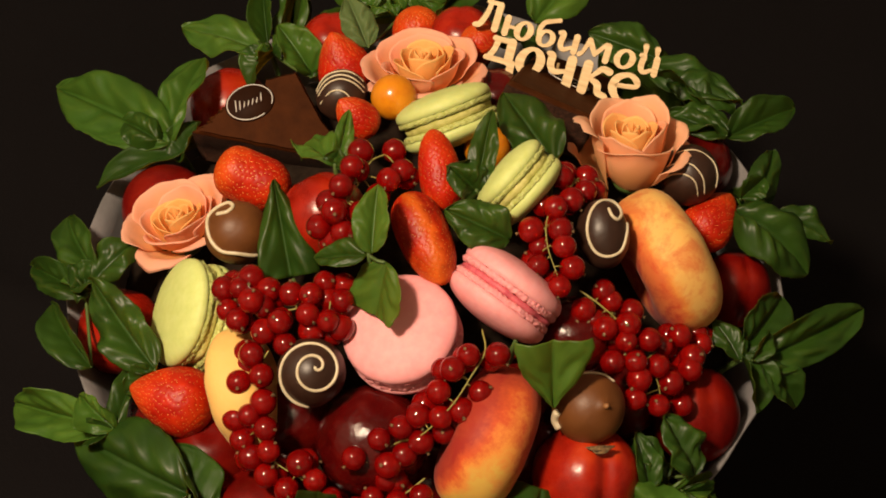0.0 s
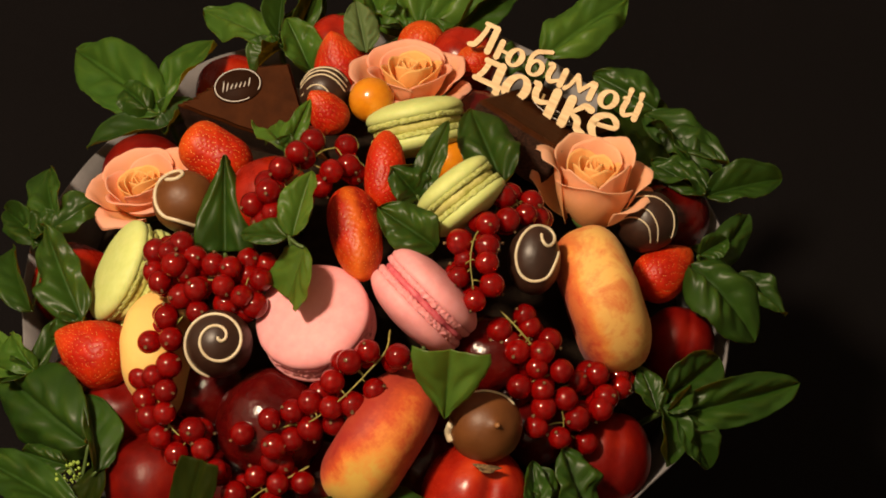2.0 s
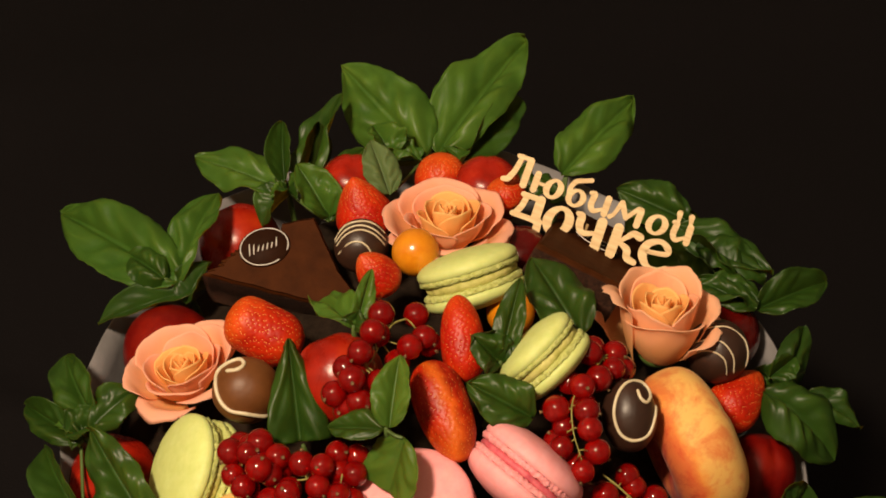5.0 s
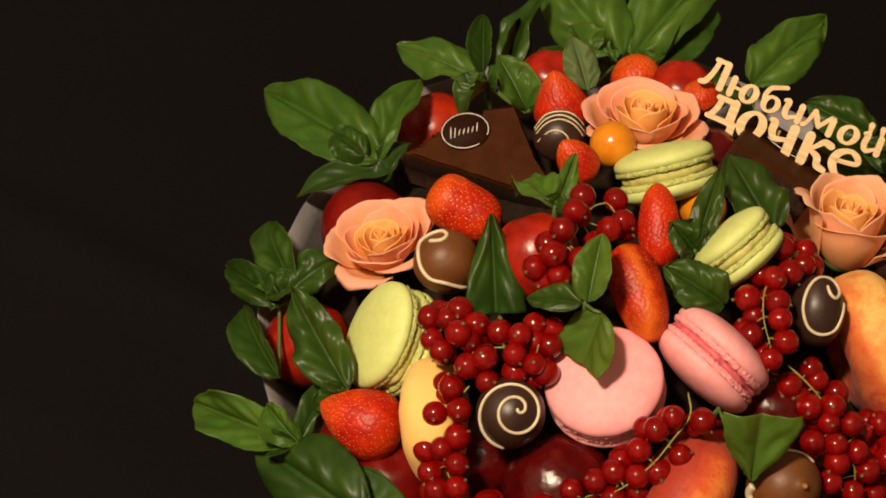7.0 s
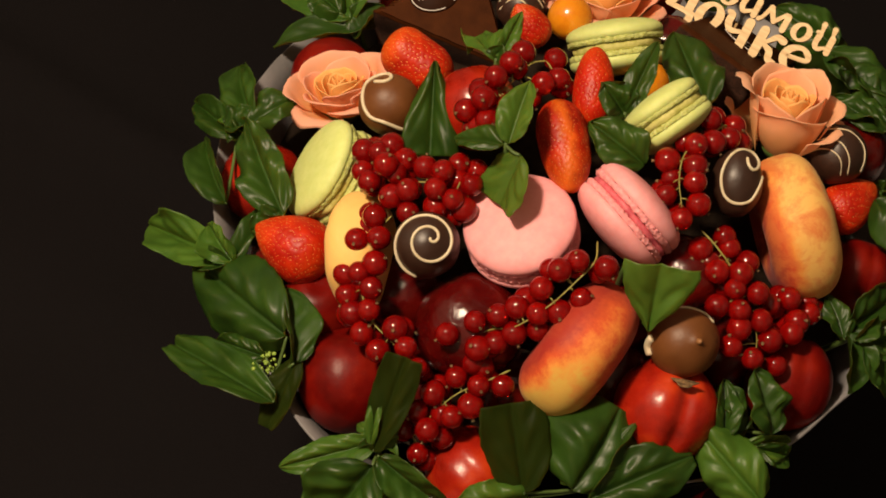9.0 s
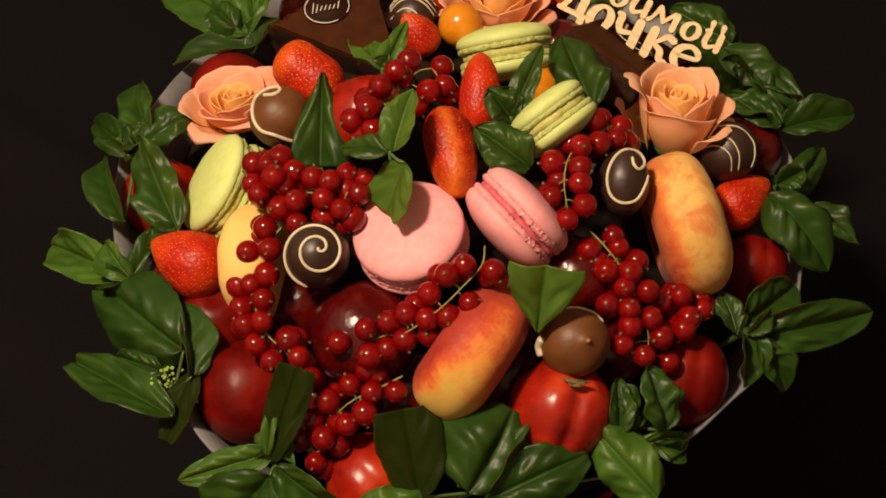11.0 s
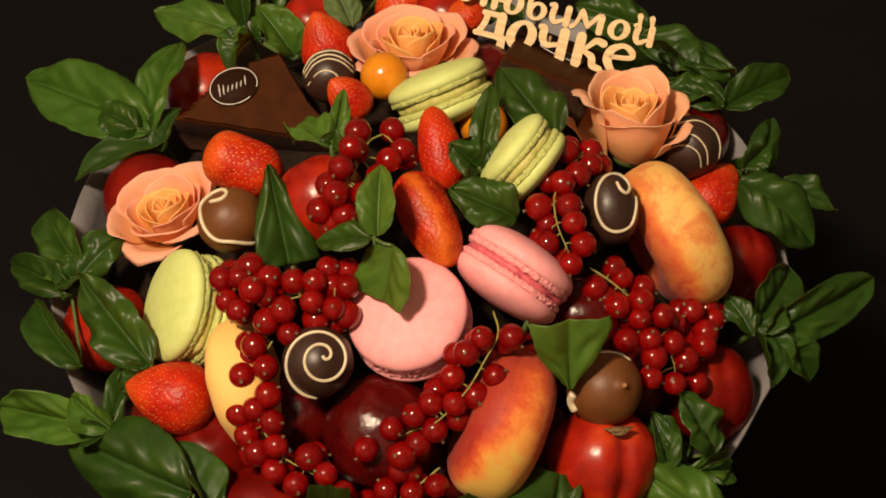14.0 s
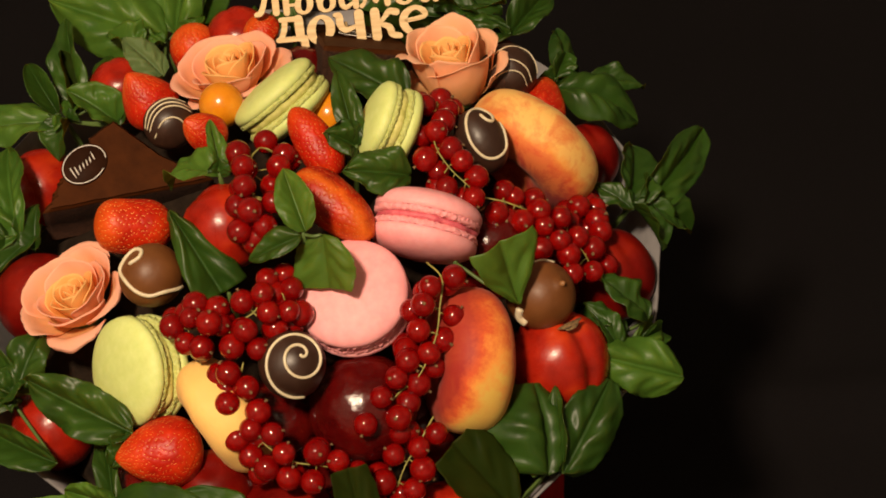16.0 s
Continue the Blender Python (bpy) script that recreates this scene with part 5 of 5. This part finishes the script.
def currants(label, seed, stem, berries):
    """A string of redcurrants: stem points, then (x, y, z) of each berry."""
    stem = [Vector(p) for p in stem]
    o = stem[0]
    ob = thing("redcurrant_string", Matrix.Translation(o), label, "redcurrants", "strings of redcurrants")
    line = glide(stem, 8)
    part("stem", tube("stem", [p - o for p in line], 0.00036, STEM, 7, 0.4), None, ob, "thin green stem")
    rnd = random.Random(seed)
    under = [Vector(p) - 0.0062 * Vector(CAM).normalized() + Vector((rnd.uniform(-0.0035, 0.0035), rnd.uniform(-0.003, 0.003), 0)) for p in berries[::2]]
    for p in [Vector(p) for p in berries] + under:
        near = min(line, key=lambda q: (q - p).length)
        away = (p - near).normalized()
        d = (away * 0.5 + Vector((rnd.uniform(-1, 1), rnd.uniform(-1, 1) - 0.6, rnd.uniform(-0.7, 1.3)))).normalized()
        k = rnd.uniform(0.88, 1.06)
        m = orient(p - o, d, (0.3, 1, 0.2)) @ Matrix.Scale(k, 4)
        b = part("berry", BERRY_MESH, None, ob, "", m)
        part("calyx", CALYX_MESH, None, b, "dry brown calyx")
        if R_BERRY * 1.1 < (p - near).length < 0.013:
            a, e = near - o, p - o - away * R_BERRY * 0.9
            part("berry_stalk", tube("berry_stalk", [a, (a + e) / 2 + Vector((0, 0, 0.0006)), e], 0.00030, STEM, 5), None, ob)
    return ob


currants("string of ripe redcurrants before a red plum", 1, [(-0.0152, -0.0028, 0.2084), (-0.0201, -0.0053, 0.2082), (-0.0237, -0.0126, 0.2085), (-0.0273, -0.0220, 0.2113), (-0.0299, -0.0270, 0.2124)],
         [(-0.0240, -0.0021, 0.2097), (-0.0116, -0.0004, 0.2072), (-0.0273, -0.0141, 0.2163), (-0.0144, -0.0164, 0.2107), (-0.0316, -0.0236, 0.2175), (-0.0364, -0.0266, 0.2123), (-0.0344, -0.0335, 0.2158), (-0.0401, -0.0349, 0.2090), (-0.0316, -0.0387, 0.2101), (-0.0359, -0.0377, 0.2033), (-0.0251, -0.0334, 0.2144), (-0.0183, -0.0177, 0.2033), (-0.0092, -0.0107, 0.2084)])
currants("thick cluster of redcurrants beside a pistachio macaron", 2, [(-0.0314, -0.0597, 0.1981), (-0.0420, -0.0582, 0.1983), (-0.0502, -0.0604, 0.1951), (-0.0612, -0.0574, 0.1917), (-0.0706, -0.0506, 0.1890)],
         [(-0.0751, -0.0459, 0.1888), (-0.0690, -0.0498, 0.1945), (-0.0650, -0.0457, 0.1946), (-0.0589, -0.0510, 0.1941), (-0.0651, -0.0574, 0.1973), (-0.0740, -0.0543, 0.1875), (-0.0703, -0.0597, 0.1889), (-0.0611, -0.0663, 0.1907), (-0.0553, -0.0663, 0.1962), (-0.0508, -0.0558, 0.1980), (-0.0439, -0.0586, 0.2012), (-0.0387, -0.0520, 0.1986), (-0.0329, -0.0592, 0.1972), (-0.0453, -0.0653, 0.1988), (-0.0383, -0.0674, 0.1969), (-0.0537, -0.0722, 0.1907), (-0.0611, -0.0574, 0.1934), (-0.0380, -0.0570, 0.1956), (-0.0443, -0.0673, 0.1910), (-0.0321, -0.0523, 0.1972), (-0.0338, -0.0672, 0.1921)])
currants("long trailing string of redcurrants down the front", 3, [(-0.0597, -0.0711, 0.1856), (-0.0653, -0.0761, 0.1776), (-0.0670, -0.0838, 0.1737), (-0.0655, -0.0941, 0.1684), (-0.0598, -0.1030, 0.1636), (-0.0507, -0.1094, 0.1613), (-0.0386, -0.1163, 0.1563)],
         [(-0.0659, -0.0710, 0.1833), (-0.0709, -0.0786, 0.1774), (-0.0626, -0.0791, 0.1819), (-0.0625, -0.0859, 0.1752), (-0.0727, -0.0875, 0.1680), (-0.0676, -0.0895, 0.1725), (-0.0619, -0.0951, 0.1723), (-0.0707, -0.0937, 0.1632), (-0.0677, -0.0997, 0.1609), (-0.0612, -0.1016, 0.1676), (-0.0625, -0.1065, 0.1592), (-0.0555, -0.1113, 0.1572), (-0.0504, -0.1057, 0.1651), (-0.0453, -0.1122, 0.1638), (-0.0400, -0.1168, 0.1587), (-0.0680, -0.0718, 0.1769)])
currants("diagonal string of redcurrants across a peach", 4, [(0.0158, -0.0716, 0.1936), (0.0160, -0.0823, 0.1956), (0.0105, -0.0903, 0.1920), (0.0031, -0.0994, 0.1880), (-0.0075, -0.1052, 0.1795), (-0.0168, -0.1045, 0.1732), (-0.0257, -0.1088, 0.1673)],
         [(0.0204, -0.0835, 0.1947), (0.0138, -0.0941, 0.1879), (0.0100, -0.0842, 0.1967), (0.0068, -0.0985, 0.1836), (0.0042, -0.0890, 0.1956), (-0.0010, -0.0946, 0.1905), (-0.0006, -0.1008, 0.1835), (-0.0083, -0.0991, 0.1826), (-0.0144, -0.1013, 0.1789), (-0.0222, -0.1036, 0.1755), (-0.0077, -0.1049, 0.1748), (0.0005, -0.1025, 0.1761), (-0.0136, -0.1076, 0.1708), (-0.0313, -0.1081, 0.1710), (-0.0195, -0.1112, 0.1701), (0.0189, -0.0925, 0.1804), (-0.0055, -0.0928, 0.1795)])
currants("string of redcurrants hanging to the front rim", 5, [(-0.0066, -0.1135, 0.1640), (-0.0146, -0.1174, 0.1594), (-0.0235, -0.1215, 0.1550), (-0.0304, -0.1261, 0.1479), (-0.0372, -0.1330, 0.1383)],
         [(-0.0202, -0.1128, 0.1629), (-0.0254, -0.1170, 0.1581), (-0.0168, -0.1202, 0.1603), (-0.0083, -0.1181, 0.1598), (-0.0327, -0.1217, 0.1522), (-0.0184, -0.1256, 0.1545), (-0.0243, -0.1291, 0.1503), (-0.0373, -0.1265, 0.1460), (-0.0323, -0.1326, 0.1442), (-0.0412, -0.1307, 0.1377), (-0.0343, -0.1372, 0.1344), (-0.0171, -0.1122, 0.1606), (-0.0269, -0.1309, 0.1385)])
currants("short string of redcurrants between a rose and a praline", 6, [(0.0543, -0.0134, 0.2020), (0.0480, -0.0236, 0.2048), (0.0415, -0.0347, 0.2073), (0.0408, -0.0458, 0.2058), (0.0431, -0.0560, 0.2037)],
         [(0.0490, -0.0136, 0.2042), (0.0588, -0.0091, 0.1978), (0.0515, -0.0239, 0.2039), (0.0576, -0.0170, 0.1999), (0.0449, -0.0299, 0.2076), (0.0357, -0.0375, 0.2051), (0.0460, -0.0385, 0.2058), (0.0467, -0.0456, 0.2053), (0.0372, -0.0503, 0.2010), (0.0494, -0.0513, 0.2001), (0.0441, -0.0584, 0.1989), (0.0385, -0.0420, 0.2010), (0.0614, -0.0127, 0.1938)])
currants("broad cluster of redcurrants over dark plums", 7, [(0.0529, -0.0518, 0.1863), (0.0591, -0.0566, 0.1846), (0.0672, -0.0620, 0.1787), (0.0732, -0.0698, 0.1722), (0.0793, -0.0778, 0.1659), (0.0811, -0.0834, 0.1595)],
         [(0.0536, -0.0587, 0.1838), (0.0618, -0.0508, 0.1837), (0.0642, -0.0540, 0.1818), (0.0718, -0.0562, 0.1780), (0.0610, -0.0651, 0.1809), (0.0697, -0.0630, 0.1796), (0.0686, -0.0684, 0.1769), (0.0774, -0.0665, 0.1742), (0.0904, -0.0594, 0.1653), (0.0994, -0.0579, 0.1565), (0.0946, -0.0664, 0.1613), (0.0633, -0.0751, 0.1735), (0.0716, -0.0753, 0.1734), (0.0802, -0.0746, 0.1689), (0.0932, -0.0710, 0.1602), (0.0727, -0.0797, 0.1688), (0.0851, -0.0782, 0.1629), (0.0709, -0.0853, 0.1645), (0.0797, -0.0865, 0.1611), (0.0893, -0.0821, 0.1534), (0.0983, -0.0531, 0.1565), (0.0576, -0.0608, 0.1795), (0.0834, -0.0639, 0.1655)])


# ---- chocolate cake ----
def prism(top, depth, torn, seed, ragged=()):
    """A slab under the corners given, its upper edge rounded; sides a little uneven."""
    top = [Vector(p) for p in top]
    nrm = (top[1] - top[0]).cross(top[2] - top[0]).normalized()
    if nrm.z < 0:
        nrm = -nrm
    ring, rag = [], []
    for k, p in enumerate(top):
        q = top[(k + 1) % len(top)]
        for i in range(24):
            ring.append(p.lerp(q, i / 24))
            rag.append(0.20 if k in ragged else 0.0)
    mid = sum(top, Vector()) / len(top)
    verts, faces = [], []
    levels = ((0.0, 0.94), (0.0004, 0.985), (0.0018, 1.0), (depth * 0.45, 1.0), (depth * 0.5, 0.985), (depth * 0.55, 1.0), (depth, 0.99))
    for d, k in levels:
        for p, bite in zip(ring, rag):
            w = -bite * abs(noise.noise(p * 520)) - 0.5 * bite * abs(noise.noise(p * 1300)) + torn * noise.noise(p * 260 + Vector((seed, 0, 0))) + torn * 0.4 * noise.noise(p * 900)
            verts.append(mid + (p - mid) * (k + w) - nrm * d)
    n = len(ring)
    for j in range(len(levels) - 1):
        for i in range(n):
            faces.append((j * n + i, j * n + (i + 1) % n, (j + 1) * n + (i + 1) % n, (j + 1) * n + i))
    faces.append(tuple(range(n)))
    faces.append(tuple(range((len(levels) - 1) * n, len(levels) * n))[::-1])
    me = mesh("sponge", verts, faces, CAKE_CRUMB)
    me.materials.append(CAKE_TOP)
    for p in me.polygons:
        p.material_index = 1 if p.index < 2 * n or len(p.vertices) > 8 else 0
    me.polygons.foreach_set("use_smooth", [len(p.vertices) < 8 for p in me.polygons])
    return me, mid, nrm


cake_corner = ((-0.0897, 0.0462, 0.1671), (-0.0243, 0.0276, 0.1655), (-0.0375, 0.0459, 0.1697), (-0.0475, 0.0683, 0.1753), (-0.0603, 0.0658, 0.1739), (-0.0785, 0.0557, 0.1703))
me, mid, nrm = prism(cake_corner, 0.028, 0.02, 3.0, (4, 5))
cake = thing("cake_slice", Matrix(), "wedge of dark chocolate cake with an oval chocolate plaque", "cake", "chocolate cakes")
part("sponge", me, None, cake, "glazed dark chocolate sponge")


def oval_plaque(parent, m, rx, ry):
    me = lathe("plaque", [(0, 0.0), (1.0, 0.0), (1.015, 0.0003), (1.0, 0.0006), (0, 0.0007)], PLAQUE, 48, lambda v: Vector((v.x * rx, v.y * ry, v.z)))
    pl = part("plaque", me, None, parent, "thin oval dark chocolate plaque", m)
    ringp = []
    for k in range(100):
        a = math.radians(-32 + 328 * k / 99)
        q = 0.93 + 0.018 * (k % 2)
        ringp.append(Vector((q * rx * math.cos(a), q * ry * math.sin(a), 0.0007)))
    part("printed_ring", tube("printed_ring", ringp, 0.00020, PRINT, 6), None, pl, "white printed ring, open at one side")
    # plain slanted bars stand for the print
    for k, (x, y, h) in enumerate(((-0.58, 0.05, 0.62), (-0.42, 0.0, 0.5), (-0.24, -0.02, 0.3), (-0.06, -0.02, 0.28), (0.12, -0.02, 0.3), (0.30, -0.02, 0.28), (0.50, 0.06, 0.46))):
        a, b = Vector(((x - 0.06) * rx, (y - h / 2) * ry, 0.0007)), Vector(((x + 0.06) * rx, (y + h / 2) * ry, 0.0007))
        part("printed_bar", tube("printed_bar", [a, (a + b) / 2, b], 0.00026, PRINT, 6), None, pl)
    return pl


plaque_mid = Vector((-0.0663, 0.0561, 0.1710))
plaque_mid += nrm * ((Vector(cake_corner[0]) - plaque_mid).dot(nrm) + 0.0002)
oval_plaque(cake, orient(plaque_mid, nrm, (0.9324, 0.2525, 0.2587)), 0.0098, 0.0078)

# second cake behind the lettering
me, mid, nrm = prism(((0.0339, 0.0386, 0.1988), (0.0674, 0.0278, 0.1865), (0.0881, 0.0849, 0.1403), (0.0526, 0.0930, 0.1545)), 0.018, 0.02, 8.0)
cake = thing("cake_slice", Matrix(), "dark chocolate cake block under the wooden lettering", "cake", "chocolate cakes")
part("sponge", me, None, cake, "glazed dark chocolate sponge")
oval_plaque(cake, orient(mid + nrm * 0.0002, nrm, (0.9511, -0.2735, -0.1436)), 0.0094, 0.0060)

# ---- wooden lettering ----
e1 = (Vector((0.0928, 0.0539, 0.1790)) - Vector((0.0238, 0.0805, 0.1833)))
wide_text = e1.length
e1.normalize()
e2 = Vector((0.3129, 0.7429, 0.5918))
e2 = (e2 - e1 * e2.dot(e1)).normalized()
e3 = e1.cross(e2)
plate = Matrix((e1, e2, e3)).transposed().to_4x4()
plate.translation = Vector((0.0238, 0.0805, 0.1833))
topper = thing("cake_topper", plate, "light wooden cut-out lettering on a stick", "cake topper")
UNIT = wide_text / 345


THICK = 0.0011


def outline(points):
    """The two edges of a stroke with round ends, from (x, y, width) along its middle."""
    p = [Vector((x, y)) for x, y, w in points]
    p3 = glide([Vector((x, y, w)) for x, y, w in points], 7)
    left, right = [], []
    for k, q in enumerate(p3):
        d = (p3[min(k + 1, len(p3) - 1)] - p3[max(k - 1, 0)]).to_2d().normalized()
        n = Vector((-d.y, d.x)) * q.z / 2
        left.append(q.to_2d() + n)
        right.append(q.to_2d() - n)
    for edge, end, w, d in ((0, p[0], points[0][2], (p3[0] - p3[1]).to_2d().normalized()), (1, p[-1], points[-1][2], (p3[-1] - p3[-2]).to_2d().normalized())):
        side = Vector((-d.y, d.x))
        for a in (25, 50, 72, 86):
            c, sn = math.cos(math.radians(a)) * w / 2, math.sin(math.radians(a)) * w / 2
            one, two = end + d * sn + side * c, end + d * sn - side * c
            if edge:
                left.append(one)
                right.append(two)
            else:
                left.insert(0, two)
                right.insert(0, one)
    return left, right


def ring(cx, cy, rx, ry, thick, thin, lean=0.12):
    """The two edges of an o: thick at its sides, thin above and below."""
    out, inn = [], []
    for k in range(44):
        a = 2 * math.pi * k / 44
        c, sn = math.cos(a), math.sin(a)
        out.append(Vector((cx + rx * c + lean * ry * sn, cy + ry * sn)))
        inn.append(Vector((cx + (rx - thick) * c + lean * 0.5 * ry * sn, cy + (ry - thin) * sn)))
    return out + out[:1], inn + inn[:1]


def letter(edges):
    """One sawn letter from the edges of its strokes."""
    verts, faces = [], []
    for k, (a, b) in enumerate(edges):
        n, n0 = len(a), len(verts)
        z = THICK - 0.00005 * k
        for zz in (z, -z):
            verts += [(q.x * UNIT, q.y * UNIT, zz) for q in a] + [(q.x * UNIT, q.y * UNIT, zz) for q in b]
        for i in range(n - 1):
            f, g = n0 + i, n0 + n + i
            faces += [(g, g + 1, f + 1, f), (f + 2 * n, f + 1 + 2 * n, g + 1 + 2 * n, g + 2 * n), (f, f + 1, f + 1 + 2 * n, f + 2 * n), (g + 1, g, g + 2 * n, g + 1 + 2 * n)]
        if (a[0] - a[-1]).length > 1e-6:
            for e in (0, n - 1):
                f, g = n0 + e, n0 + n + e
                faces.append((f, g, g + 2 * n, f + 2 * n) if e == 0 else (g, f, f + 2 * n, g + 2 * n))
    me = mesh("letter", verts, faces, WOOD, False)
    me.materials.append(CHAR)
    for q in me.polygons:
        q.material_index = 0 if abs(q.normal.z) > 0.5 else 1
    return part("letter", me, None, topper)


# upper line, small letters 39 units high
letter([outline(q) for q in ([(22, 54, 9), (18, 30, 10), (10, 10, 11), (1, 6, 9)], [(16, 54, 8), (39, 54, 8)], [(39, 52, 13), (39, 7, 13)])])
letter([outline([(59, 34, 12), (59, 5, 12)]), outline([(60, 19, 6), (78, 19, 6)]), ring(93, 18, 18, 19, 12, 6)])
letter([ring(136, 16, 18, 17, 11, 6), outline([(123, 14, 9), (121, 30, 9), (127, 44, 9), (140, 50, 8), (153, 55, 8)])])
letter([outline([(159, 34, 7), (166, 33, 11), (165, 14, 11), (172, 5, 9), (187, 13, 6)]), outline([(192, 34, 12), (192, 6, 12)])])
letter([outline(q) for q in ([(203, 5, 9), (209, 12, 7), (216, 34, 9)], [(217, 35, 11), (231, 12, 9)], [(231, 12, 8), (248, 35, 8)], [(253, 33, 12), (253, 6, 12)])])
letter([ring(287, 19, 20, 19, 12, 6)])
letter([outline(q) for q in ([(314, 34, 7), (320, 33, 11), (319, 14, 11), (326, 5, 9), (340, 13, 6)], [(345, 34, 12), (346, 6, 12)], [(319, 52, 11), (321, 38, 6)], [(341, 52, 11), (343, 38, 6)])])
# lower line, 58 units high and bolder
letter([outline(q) for q in ([(46, -8, 10), (78, -8, 10)], [(53, -9, 11), (50, -28, 11), (43, -44, 11)], [(79, -9, 17), (80, -44, 17)], [(38, -46, 10), (90, -46, 10)], [(87, -47, 14), (88, -71, 15)])])
letter([ring(120, -33, 27, 28, 17, 8)])
letter([outline([(150, -8, 9), (157, -11, 14), (158, -27, 14), (167, -38, 11), (187, -33, 8)]), outline([(195, -9, 18), (196, -58, 18)])])
letter([outline(q) for q in ([(226, -9, 18), (226, -57, 18)], [(232, -34, 7), (244, -20, 9), (254, -10, 12), (267, -12, 14)], [(236, -33, 8), (251, -40, 13), (256, -54, 13), (270, -58, 11)])])
letter([outline([(286, -31, 8), (320, -25, 9), (319, -14, 12), (303, -7, 9), (284, -18, 14), (280, -38, 16), (294, -56, 11), (312, -57, 9), (326, -48, 7)])])
part("stick", tube("stick", [Vector((170 * UNIT, -20 * UNIT, -0.0024)), Vector((170 * UNIT, -130 * UNIT, -0.003)), Vector((170 * UNIT, -260 * UNIT, -0.004))], 0.0012, SKEWER, 8), None, topper)
